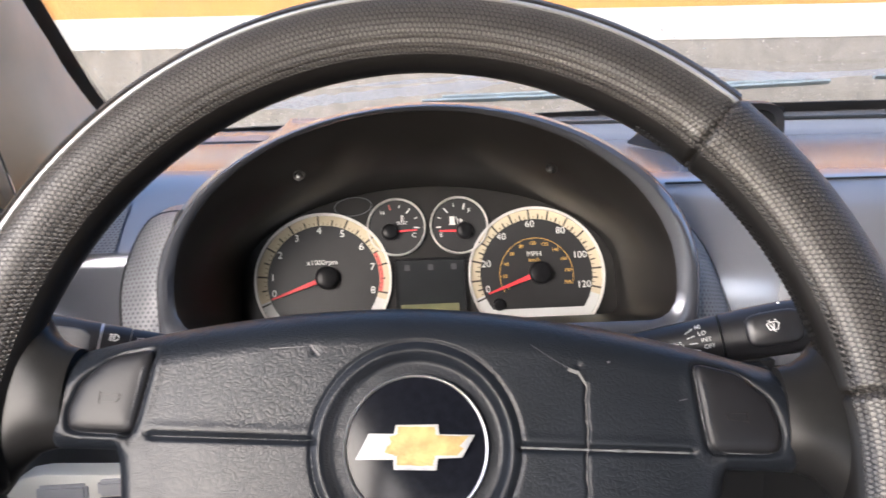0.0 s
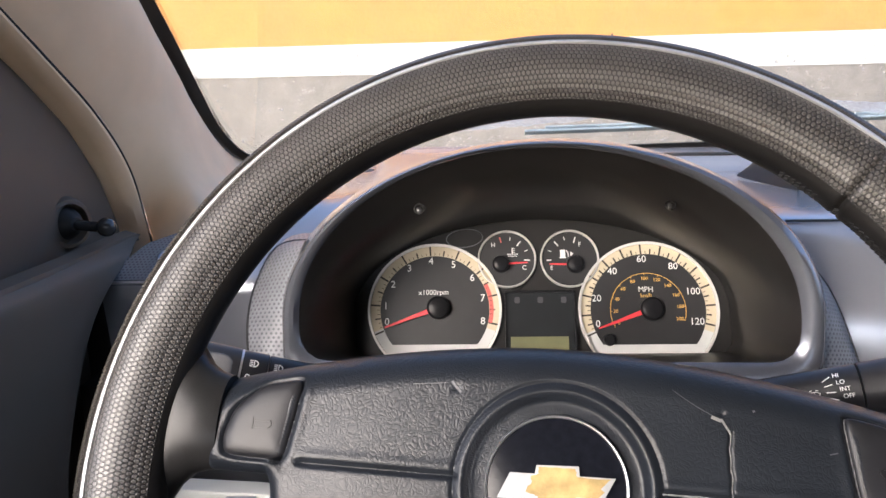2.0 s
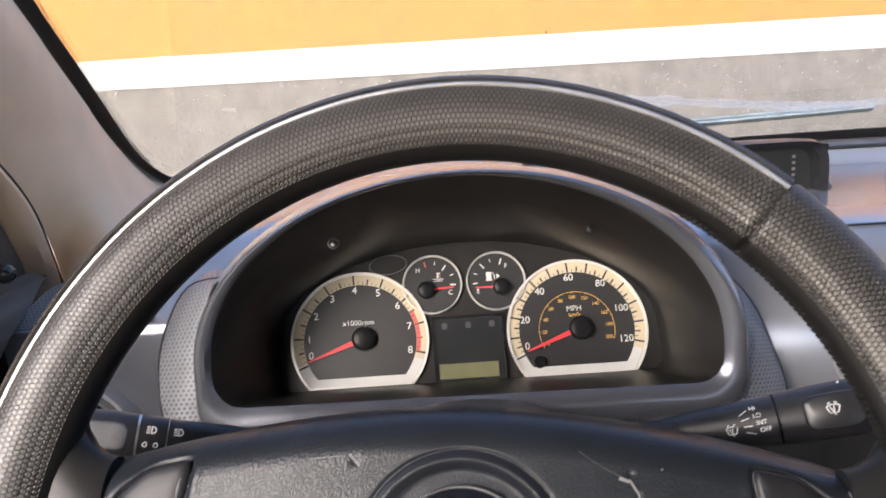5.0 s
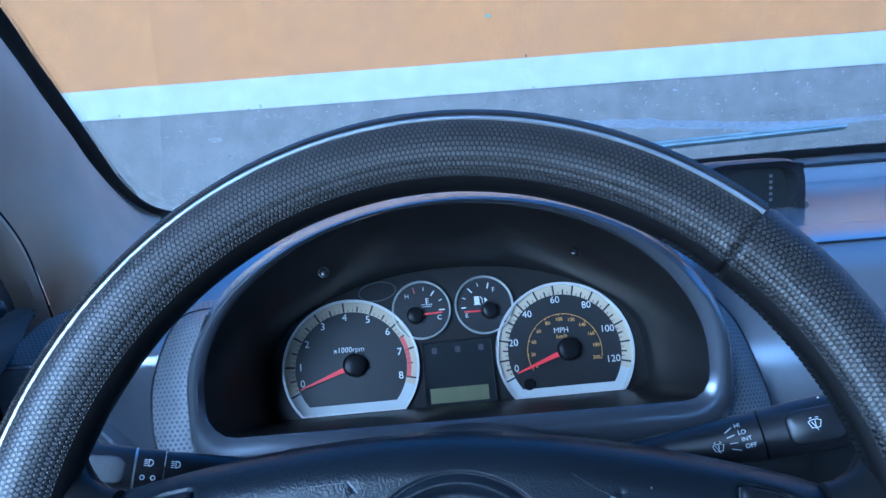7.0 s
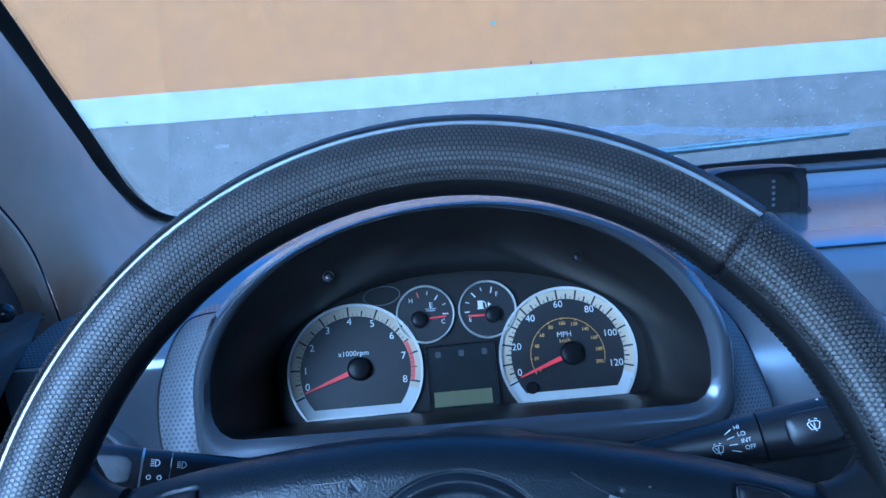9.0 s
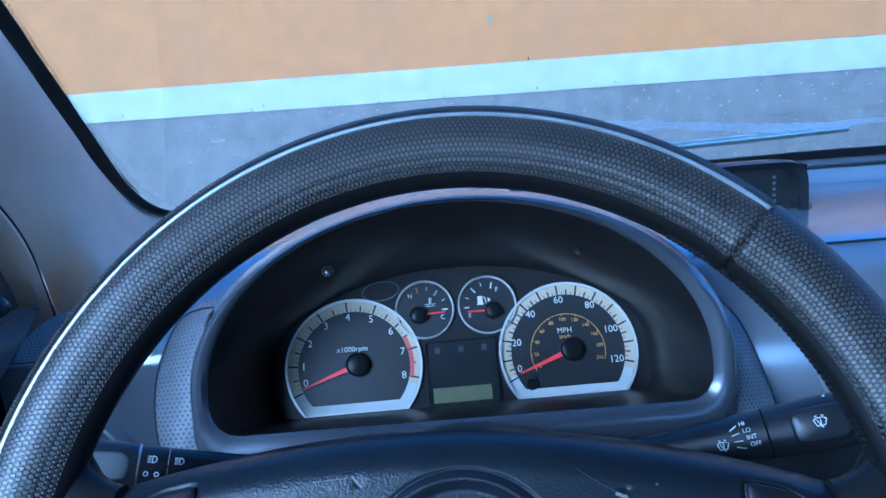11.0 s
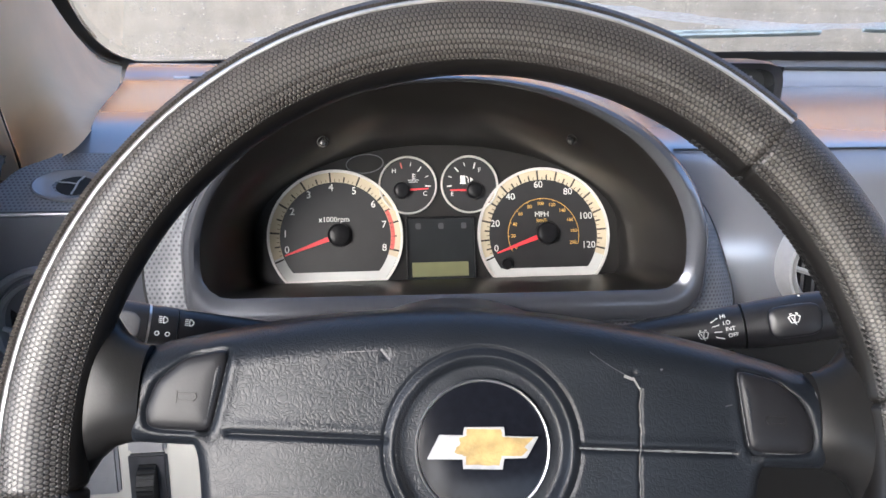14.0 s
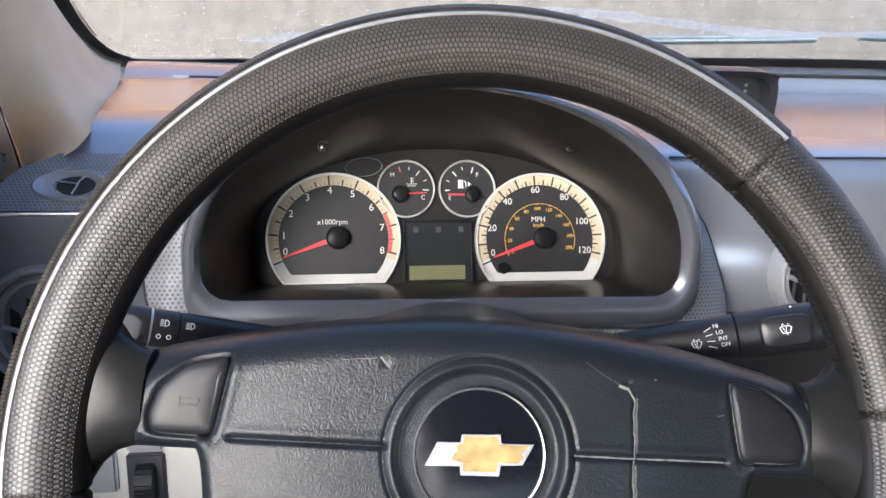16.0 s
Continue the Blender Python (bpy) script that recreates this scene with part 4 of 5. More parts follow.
# raised braid outside the piping and the fold along the inner edge
braid = bmesh.new()
for i in range(0, 300):
    a = SA + (SC - SA) * (i + 0.5) / 300
    p, q = rim_point(a - 0.18, 54, 1.02), rim_point(a + 0.18, 40, 1.02)
    tube([p, q], 0.0011, 5, bm=braid)
tagged(part("braid", braid, M_BRAID, wheel, "stitched black braid"), kind="stuff")
braid = bmesh.new()
for a0, a1, ph in ((SB, SA + 9, 176), (SB, SA + 9, 184), (SB, SA + 9, 192), (SB, SA - 4, 144)):
    k = int(abs(a1 - a0) / 0.9)
    for i in range(k):
        a = a0 + (a1 - a0) * (i + 0.5) / k
        tube([rim_point(a - 0.3, ph - 2, 0.99), rim_point(a + 0.3, ph + 2, 0.99)], 0.0006, 5, bm=braid)
tagged(part("stitching", braid, M_SPOKE, wheel, "black stitches along the cover"), kind="stuff")


def pad_top(u):
    return 0.0560 - 0.0205 * abs(u / 0.14) ** 1.8


def pad_bottom(u):
    return -0.090 + 0.0855 * smooth01((abs(u) - 0.1030) / 0.014) ** 0.8


HORN = [(0.1055, 0.0345), (0.121, 0.0312), (0.1325, 0.0212), (0.1362, 0.0092), (0.1345, 0.0018), (0.111, 0.0015), (0.1085, 0.004), (0.1045, 0.030)]
horn_out = rounded(HORN, 0.3, 5)


def seg_dist(px, py, poly, closed=True):
    best = np.full(px.shape, 9.0)
    for (x0, y0), (x1, y1) in zip(poly, poly[1:] + (poly[:1] if closed else [])):
        dx, dy = x1 - x0, y1 - y0
        t = np.clip(((px - x0) * dx + (py - y0) * dy) / max(dx * dx + dy * dy, 1e-12), 0, 1)
        best = np.minimum(best, np.hypot(px - x0 - t * dx, py - y0 - t * dy))
    return best


def roll(d, r, depth):
    t = np.clip(1 - d / r, 0, 1)
    return depth * (1 - np.sqrt(1 - t * t))


NU, NV = 520, 470
uu = np.linspace(-0.1432, 0.1432, NU)
U2, T2 = np.meshgrid(uu, np.linspace(0, 1, NV), indexing="ij")
top = np.array([pad_top(u) for u in uu])[:, None]
bot = np.array([pad_bottom(u) for u in uu])[:, None]
V2 = bot + (top - bot) * T2
W2 = -0.0005 - 0.006 * (U2 / 0.15) ** 2 + 0.0 * V2
W2 -= roll(top - V2, 0.018, 0.024)
W2 -= roll(seg_dist(U2, V2, [(float(u), pad_bottom(u)) for u in uu[::3]], False), 0.007, 0.008)
W2 -= roll(0.1432 - np.abs(U2), 0.004, 0.005)
R2 = np.hypot(U2, V2)
W2 -= 0.0030 * (1 / (1 + np.exp((R2 - 0.0335) / 0.0006)))
W2 += 0.0009 * np.exp(-((R2 - 0.0362) / 0.0016) ** 2)
W2 -= 0.0007 * np.exp(-((R2 - 0.0395) / 0.0008) ** 2)
gv = 0.0012
gate = 1 / (1 + np.exp(-(np.abs(U2) - 0.0385) / 0.0006)) / (1 + np.exp((np.abs(U2) - 0.1025) / 0.0006))
W2 -= 0.0017 * np.exp(-((V2 - gv) / 0.0012) ** 2) * gate
W2 += 0.0003 * np.exp(-((V2 - gv - 0.0034) / 0.0018) ** 2) * gate
hd = np.minimum(seg_dist(U2, V2, horn_out), seg_dist(-U2, V2, horn_out))
W2 -= 0.0016 * np.exp(-(hd / 0.0012) ** 2)
W2 += 0.0003 * np.exp(-((hd - 0.0034) / 0.0020) ** 2)
# slits and dents in the worn cover
crack = 0.0634 + 0.0003 * np.sin(V2 * 260) + 0.0002 * np.sin(V2 * 900)
W2 -= 0.0010 * np.exp(-((U2 - crack) / 0.0007) ** 2) * (V2 < 0.026) * (V2 > -0.05)
for du, dv, s in ((-0.0405, 0.0360, 0.0016), (0.0605, 0.0300, 0.0013)):
    W2 -= 0.0006 * np.exp(-(((U2 - du) ** 2 + (V2 - dv - 0.0314 * du) ** 2) / s ** 2))
verts = [Vector(p) for p in np.stack([U2, V2, W2], -1).reshape(-1, 3)]
bm = bmesh.new()
grid = [[bm.verts.new(verts[i * NV + j]) for j in range(NV)] for i in range(NU)]
for i in range(NU - 1):
    for j in range(NV - 1):
        bm.faces.new((grid[i][j], grid[i + 1][j], grid[i + 1][j + 1], grid[i][j + 1]))
edge = [g[-1] for g in grid]
low = [bm.verts.new(v.co + Vector((0, 0.002, -0.012))) for v in edge]
low2 = [bm.verts.new(v.co + Vector((0, -0.004, -0.032))) for v in edge]
for a, b in ((edge, low), (low, low2)):
    for i in range(NU - 1):
        bm.faces.new((a[i], a[i + 1], b[i + 1], b[i]))
pad = part("hub_pad", bm, M_PAD, wheel, "grained black airbag cover, scratched and dented")
# whitish tear in the cover
tear = bmesh.new()
pts = []
for i in range(40):
    v = 0.0245 - 0.062 * i / 39
    pts.append((0.0634 + 0.0003 * math.sin(v * 260) + 0.0002 * math.sin(v * 900), v))
for p, q in zip(pts, pts[1:]):
    wdt = 0.00015 + 0.0006 * abs(noise.noise((p[1] * 300, 1, 1)))
    bar2d(p, q, wdt, -0.0021, 0.0006, tear)
bar2d((0.0634, 0.0245), (0.0600, 0.0300), 0.0007, -0.0013, 0.0005, tear)
bar2d((0.0565, 0.0305), (0.0600, 0.0292), 0.0012, -0.0012, 0.0005, tear)
part("tear", tear, M_TEAR, pad, "pale edge of a long tear", smooth=False)
scuffs = bmesh.new()
for (p, q, wdt) in (((-0.0425, 0.0372), (-0.0385, 0.0330), 0.0010), ((-0.058, 0.0352), (-0.044, 0.0365), 0.0003), ((0.0715, 0.0335), (0.0722, 0.0338), 0.0008), ((0.098, 0.0200), (0.1005, 0.0207), 0.0004)):
    bar2d(p, q, wdt, -0.0015, 0.0006, scuffs)
tagged(part("scuff", scuffs, M_SCUFF, pad, "greyish scuffs", smooth=False), kind="stuff")

def worn_line(pts, width, seed, lift=0.0003):
    """A broken pale line where the skin has rubbed through, laid on the pad's face."""
    bm = bmesh.new()
    p = resample(pts, 70)
    for a, b in zip(p, p[1:]):
        wv = width * (0.55 + 0.9 * abs(noise.noise((a.x * 260, a.y * 260, seed))))
        iu = int(np.clip(round((a.x + 0.1432) / 0.2864 * (NU - 1)), 0, NU - 1))
        iv = int(np.clip(round((a.y - bot[iu, 0]) / (top[iu, 0] - bot[iu, 0]) * (NV - 1)), 0, NV - 1))
        bar2d(a, b, wv, float(W2[iu, iv]) - 0.0002, lift + 0.0002, bm)
    return bm


horn_line = [(x * 1.0, y) for x, y in horn_out]
part("worn_line", worn_line(horn_line[8:] + horn_line[:22], 0.0006, 2.0), M_WORN, pad, "pale rubbed edge round the button", smooth=False)
part("worn_line", worn_line([(0.039, 0.0012), (0.06, 0.0011), (0.08, 0.0012), (0.1015, 0.0012)], 0.0011, 5.0), M_WORN, pad, "pale rubbed groove", smooth=False)
part("worn_line", worn_line([(0.1385, 0.0270), (0.1412, 0.0180), (0.1420, 0.0080), (0.1418, -0.0010)], 0.0006, 8.0), M_WORN, pad, "pale rubbed edge", smooth=False)
part("worn_line", worn_line([(0.0425, 0.0395), (0.050, 0.0345), (0.0565, 0.0312)], 0.00018, 11.0), M_WORN, pad, "pale scratch", smooth=False)


def dome(outline, z0, z1, rise):
    """A pillowed button: rounded edge, gently domed face."""
    c = sum((Vector(p[:2]) for p in outline), Vector((0, 0))) / len(outline)
    loops = [[Vector((x, y, z0)) for x, y in outline]]
    for s, f in ((1.0, -0.5), (0.985, 0.0), (0.95, 0.35), (0.88, 0.62), (0.7, 0.85), (0.45, 0.96), (0.2, 1.0)):
        loops.append([Vector((c.x + (x - c.x) * s, c.y + (y - c.y) * s, z1 + rise * f)) for x, y in outline])
    bm = loft(loops, True, True, True)
    bmesh.ops.recalc_face_normals(bm, faces=bm.faces)
    return bm


for sgn in (-1, 1):
    b = part("horn_button", dome([(sgn * x, y) for x, y in horn_out], -0.012, -0.0050, 0.0020), M_BUTTON, wheel, "worn black horn button with trumpet mark")
    bm = bmesh.new()
    cx, cy = sgn * 0.1195, 0.0150
    for p, q in (((-0.0050, 0.0030), (-0.0050, -0.0030)), ((-0.0050, 0.0018), (0.0050, 0.0018)), ((-0.0050, -0.0018), (0.0040, -0.0018)), ((0.0050, 0.0018), (0.0056, 0.0)), ((0.0040, -0.0018), (0.0056, 0.0))):
        bar2d((cx + sgn * -p[0] * 0.75, cy + p[1] * 0.75), (cx + sgn * -q[0] * 0.75, cy + q[1] * 0.75), 0.00055, -0.0036, 0.0010, bm)
    part("trumpet_mark", bm, M_SPOKE, b, smooth=False)
    loops = []
    for u, lo, hi, wc, th in ((0.1390, -0.0045, 0.0350, -0.016, 0.012), (0.1440, -0.0050, 0.0362, -0.015, 0.013), (0.1500, -0.0070, 0.0400, -0.0145, 0.0135), (0.1560, -0.0130, 0.0480, -0.0145, 0.0140), (0.1610, -0.0230, 0.0600, -0.0145, 0.0140), (0.1670, -0.0330, 0.0720, -0.0145, 0.0130)):
        vm, vh = (lo + hi) / 2, (hi - lo) / 2
        sec = []
        for k in range(36):
            a = 2 * math.pi * k / 36
            cx = math.copysign(abs(math.cos(a)) ** 0.85, math.cos(a))
            sz = math.copysign(abs(math.sin(a)) ** 0.95, math.sin(a))
            x = u
            v = vm + vh * cx
            rr = math.hypot(x, v)
            if u > 0.155 and rr > 0.172:
                x *= 0.172 / rr
                v *= 0.172 / rr
            sec.append(Vector((sgn * x, v, wc + th * sz)))
        loops.append(sec)
    bm = loft(loops, True, True, True)
    bmesh.ops.recalc_face_normals(bm, faces=bm.faces)
    part("spoke", bm, M_SPOKE, wheel, "smooth black spoke")

emb = part("emblem", lathe([(0.0262, -0.0060), (0.0258, -0.0012), (0.0200, -0.0004), (0.0100, 0.0002), (0.0005, 0.0004)], 64), M_EMBLEM, wheel, "round glossy black emblem")
part("emblem_ring", lathe([(0.0270, -0.004), (0.0270, -0.0008), (0.0266, 0.0), (0.0261, -0.0003), (0.0258, -0.0016)], 72, cap1=False), M_CHROME, emb, "bright emblem ring")
BADGE = [(-0.0224, -0.0042), (-0.0180, 0.0052), (-0.0086, 0.0052), (-0.0082, 0.0084), (0.0075, 0.0088), (0.0080, 0.0052), (0.0212, 0.0052), (0.0168, -0.0030), (0.0080, -0.0034), (0.0074, -0.0076), (-0.0080, -0.0076), (-0.0084, -0.0040)]
BADGE = [(x + 0.0005, y - 0.0004 + 0.02 * x) for x, y in BADGE]
bm = bmesh.new()
lo = [bm.verts.new((x, y, 0.0000)) for x, y in BADGE]
mid = [bm.verts.new((x, y, 0.0016)) for x, y in BADGE]
for i in range(12):
    bm.faces.new((lo[i], lo[(i + 1) % 12], mid[(i + 1) % 12], mid[i]))
bm.faces.new(mid)
part("badge_plate", bm, M_SILVERPLATE, emb, "worn silver plate", smooth=False)
bm = bmesh.new()
r = random.Random(3)
gold = []
for (x0, y0), (x1, y1) in zip(((-0.0105, 0.0040), (-0.0078, 0.0046), (-0.0076, 0.0076), (0.0066, 0.0080), (0.0074, 0.0048), (0.0200, 0.0050), (0.0165, -0.0024), (0.0072, -0.0028), (0.0066, -0.0068), (-0.0072, -0.0068), (-0.0078, -0.0036), (-0.0125, -0.0020)),
                              ((-0.0078, 0.0046), (-0.0076, 0.0076), (0.0066, 0.0080), (0.0074, 0.0048), (0.0200, 0.0050), (0.0165, -0.0024), (0.0072, -0.0028), (0.0066, -0.0068), (-0.0072, -0.0068), (-0.0078, -0.0036), (-0.0125, -0.0020), (-0.0105, 0.0040))):
    for k in range(6):
        x, y = x0 + (x1 - x0) * k / 6, y0 + (y1 - y0) * k / 6
        s = 1 - 0.16 * abs(noise.noise((x * 400, y * 400, 2))) - 0.05 * r.random()
        gold.append((x * s + 0.0005, y * s))
bm.faces.new([bm.verts.new((x, y, 0.00175)) for x, y in gold])
part("gold_leaf", bm, M_GOLD, emb, "flaking gold paint", smooth=False)
part("boss", lathe([(0.040, -0.075), (0.044, -0.035), (0.040, -0.014), (0.03, -0.010)], 40), M_SPOKE, wheel, "black wheel boss")

# ---- steering column ----
col = thing("steering_column", WF, "black plastic steering column cover", "steering column")
loops = []
for w, hw, hi, lo in ((-0.085, 0.055, 0.030, -0.06), (-0.11, 0.070, 0.052, -0.065), (-0.15, 0.086, 0.066, -0.07), (-0.18, 0.096, 0.0735, -0.07), (-0.21, 0.100, 0.0765, -0.07), (-0.228, 0.098, 0.0740, -0.07), (-0.24, 0.09, 0.066, -0.06)):
    sec = []
    for k in range(48):
        a = 2 * math.pi * k / 48
        sec.append(Vector((hw * math.cos(a), (hi if math.sin(a) > 0 else -lo) * math.sin(a), w)))
    loops.append(sec)
part("shroud", loft(loops, True, True, True), M_SHROUD, col)
part("shaft", lathe([(0.02, -0.34), (0.02, -0.07)], 20), M_SEAL, col)

# ---- stalks ----


def stalk_frame(root, tip):
    root, tip = Vector(root), Vector(tip)
    x = (tip - root).normalized()
    y = Vector((0, 0.45, 0.9))
    y = (y - x * y.dot(x)).normalized()
    return basis(root, x, y, x.cross(y)), (tip - root).length


def ovals(stations, n=28, e=0.85):
    loops = []
    for x, ry, rz, cy in stations:
        sec = []
        for k in range(n):
            a = 2 * math.pi * k / n
            sec.append(Vector((x, cy + ry * math.copysign(abs(math.cos(a)) ** e, math.cos(a)), rz * math.copysign(abs(math.sin(a)) ** e, math.sin(a)))))
        loops.append(sec)
    bm = loft(loops, True, True, True)
    bmesh.ops.recalc_face_normals(bm, faces=bm.faces)
    return bm


sf, sl = stalk_frame((0.045, 0.405, 0.8880), (0.182, 0.368, 0.9235))
wst = thing("wiper_stalk", sf, "black wiper control stalk with white markings", "stalk", "column stalks")
part("stem", ovals([(0, 0.0075, 0.0075, 0), (0.03, 0.0092, 0.0092, 0), (0.06, 0.0108, 0.0108, 0), (0.0938, 0.0120, 0.0120, 0)]), M_STALK, wst)
end = part("end_grip", ovals([(0.0948, 0.0122, 0.0122, 0), (0.1055, 0.0128, 0.0124, 0), (0.125, 0.0132, 0.0124, 0), (0.140, 0.0128, 0.0115, 0), (0.146, 0.0105, 0.0085, 0)]), M_STALK, wst)
part("press_pad", prism(rounded([(0.1055, -0.0088), (0.131, -0.0088), (0.132, 0.0080), (0.1055, 0.0080)], 0.3), 0.009, 0.0150, 0.002), M_STALK, end, "raised press pad")
part("end_dot", lathe([(0.0006, 0.0060), (0.00055, 0.0068), (0.0002, 0.0069)], 12, 0.124, 0.0118), M_INK, end, "small white dot")


def wiper_icon(parent, x, y, z, s, rot=0.0):
    bm = bmesh.new()
    c, sn = math.cos(rot), math.sin(rot)
    def T(p):
        return (x + s * (p[0] * c - p[1] * sn), y + s * (p[0] * sn + p[1] * c))
    for p, q in (((-1.0, 0.5), (-0.6, -0.5)), ((1.0, 0.5), (0.6, -0.5)), ((-0.6, -0.5), (0.6, -0.5)), ((-1.0, 0.5), (-0.5, 0.78)), ((-0.5, 0.78), (0.5, 0.78)), ((0.5, 0.78), (1.0, 0.5)), ((-0.5, 0.5), (0.2, -0.9)), ((0.1, 0.6), (0.0, -0.4)), ((-0.7, 1.0), (-0.3, 1.15)), ((0.3, 1.15), (0.7, 1.0))):
        bar2d(T(p), T(q), 0.00034, z, 0.0002, bm)
    return part("wiper_mark", bm, M_INK, parent, smooth=False)


wiper_icon(end, 0.1180, 0.0002, 0.0151, 0.0029)
for i, word in enumerate(("HI", "LO", "INT", "OFF")):
    yy = 0.0066 - 0.0034 * i
    lettering("marking", word, 0.0030, (0.0825 + 0.0009 * i, yy, math.sqrt(0.0117 ** 2 - yy ** 2) + 0.0009), M_INK, wst, "LEFT")
bm = bmesh.new()
for p, q in (((0.0775, 0.0042), (0.0812, 0.0062)), ((0.0780, 0.0018), (0.0818, 0.0026)), ((0.0785, -0.0010), (0.0825, -0.0012)), ((0.0790, -0.0036), (0.0832, -0.0050))):
    bar2d(p, q, 0.0004, 0.0115, 0.0003, bm)
part("pointer_marks", bm, M_INK, wst, smooth=False)
wiper_icon(wst, 0.0730, -0.0022, 0.0111, 0.0027)

sf, sl = stalk_frame((-0.212, 0.3945, 0.9245), (-0.091, 0.4215, 0.8905))
ist = thing("indicator_stalk", sf, "black headlamp and indicator stalk with white symbols", "stalk", "column stalks")
part("stem", ovals([(0.0500, 0.0094, 0.0094, 0), (0.09, 0.0082, 0.0082, 0), (0.13, 0.007, 0.007, 0)]), M_STALK, ist)
c1 = part("switch_ring", ovals([(0.0365, 0.0100, 0.0100, 0), (0.042, 0.0100, 0.0100, 0), (0.0495, 0.0097, 0.0097, 0)]), M_STALK, ist)
part("seal_line", ovals([(0.0354, 0.0102, 0.0102, 0), (0.0364, 0.0102, 0.0102, 0)]), M_PIPING, ist, "thin pale line")
part("end_grip", ovals([(0.0, 0.008, 0.008, 0), (0.006, 0.0108, 0.0105, 0), (0.02, 0.0112, 0.0110, 0), (0.0353, 0.0104, 0.0104, 0)]), M_STALK, ist)
part("scoop", dome(rounded([(0.008, -0.0072), (0.0315, -0.0078), (0.0325, 0.0020), (0.028, 0.0055), (0.008, 0.0050)], 0.3), 0.006, 0.0100, 0.0012), M_SCUFF, ist, "grey thumb scoop")


def lamp_icon(parent, x, y, z, s):
    bm = bmesh.new()
    pts = [(0.1 * s, -0.7 * s)] + [(0.1 * s - 0.9 * s * math.cos(a), 0.7 * s * math.sin(a)) for a in (-1.2, -0.6, 0, 0.6, 1.2)] + [(0.1 * s, 0.7 * s)]
    for p, q in zip(pts, pts[1:] + pts[:1]):
        bar2d((x - p[0], y + p[1]), (x - q[0], y + q[1]), 0.0004, z, 0.0002, bm)
    for k in (-0.6, -0.2, 0.2, 0.6):
        bar2d((x - 0.35 * s, y + k * s), (x - 1.1 * s, y + k * s), 0.00035, z, 0.0002, bm)
    return part("lamp_mark", bm, M_INK, parent, smooth=False)


lamp_icon(c1, 0.0425, 0.0028, 0.0100, 0.0023)
lamp_icon(ist, 0.0552, 0.0026, 0.0094, 0.0023)
bm = bmesh.new()
for cx in (0.0400, 0.0450):
    for a in range(6):
        p, q = radians(60 * a), radians(60 * a + 60)
        bar2d((cx + 0.0011 * math.cos(p), -0.0042 + 0.0011 * math.sin(p)), (cx + 0.0011 * math.cos(q), -0.0042 + 0.0011 * math.sin(q)), 0.0004, 0.0098, 0.0002, bm)
part("side_lamp_mark", bm, M_INK, c1, smooth=False)

# ---- vents, display pod, switches ----


def round_vent(at, r, yaw, label):
    v = thing("air_vent", pose(*at, 90 - 8, 0, yaw), label, "air vent", "dashboard vents")
    part("outer_ring", lathe([(r, -0.026), (r, 0.003), (r * 0.97, 0.006), (r * 0.92, 0.0065), (r * 0.88, 0.003), (r * 0.87, -0.012)], 64, cap1=False), M_VENT, v, "smooth grey ring")
    part("inner_ring", lathe([(r * 0.83, -0.014), (r * 0.83, 0.001), (r * 0.79, 0.004), (r * 0.74, 0.002), (r * 0.73, -0.012)], 64, cap1=False), M_VENT, v)
    part("throat", lathe([(r * 0.87, -0.010), (r * 0.85, -0.03), (0.001, -0.03)], 48), M_DARK, v)
    rr = r * 0.73
    for k in (-2, -1, 0, 1, 2):
        x = k * rr * 0.36
        hh = math.sqrt(max(rr * rr - x * x, 1e-6)) * 0.97
        bm = box(x - 0.0042, x + 0.0042, -hh, hh, -0.008, -0.0055, 0.001, 1)
        part("slat", bm, M_BUTTON, v, m=Matrix.Translation((x, 0, 0)) @ Matrix.Rotation(radians(14), 4, "Y") @ Matrix.Translation((-x, 0, 0)))
    part("bar", tube([(-rr, 0, -0.003), (-rr * 0.5, -0.005, -0.002), (rr * 0.5, -0.005, -0.002), (rr, 0, -0.003)], 0.0022, 8), M_VENT, v)
    return v


round_vent((-0.3036, 0.594, 0.820), 0.0513, -6, "round grey air vent in the dashboard end")
round_vent((0.3055, 0.555, 0.870), 0.0400, 4, "round grey air vent in the dashboard face")

dv = thing("demister_vent", pose(-0.2830, 0.6215, 0.9275, 31, 0, -4), "small oval side-window demister vent, dark inside", "air vent")


def oval(rx, ry, z, cx=0.0, n=48):
    return [Vector((cx + rx * math.cos(2 * math.pi * i / n), ry * math.sin(2 * math.pi * i / n), z)) for i in range(n)]


part("rim_ring", loft([oval(0.0290, 0.0165, -0.0010), oval(0.0284, 0.0160, 0.0012), oval(0.0268, 0.0146, 0.0018), oval(0.0250, 0.0132, 0.0008), oval(0.0190, 0.0112, 0.0004, 0.003), oval(0.0145, 0.0096, -0.0008, 0.004)]), M_DASH, dv, "smooth grey oval rim")
part("throat", loft([oval(0.0146, 0.0097, -0.0006, 0.004), oval(0.0142, 0.0094, -0.0003, 0.004)], True, False, True), M_DARK, dv)
part("divider", tube([(0.009, 0.009, 0.0004), (0.0065, 0.003, 0.0016), (0.0055, -0.004, 0.0014), (0.0035, -0.0093, 0.0004)], 0.0007, 6), M_VENT, dv)
part("divider", tube([(-0.0085, 0.003, 0.0004), (-0.001, 0.0018, 0.0012), (0.0062, 0.0005, 0.0012)], 0.0005, 6), M_VENT, dv)

pod = thing("dash_display", pose(0.310, 0.765, 0.955), "small black hooded display on the dashboard top", "display")


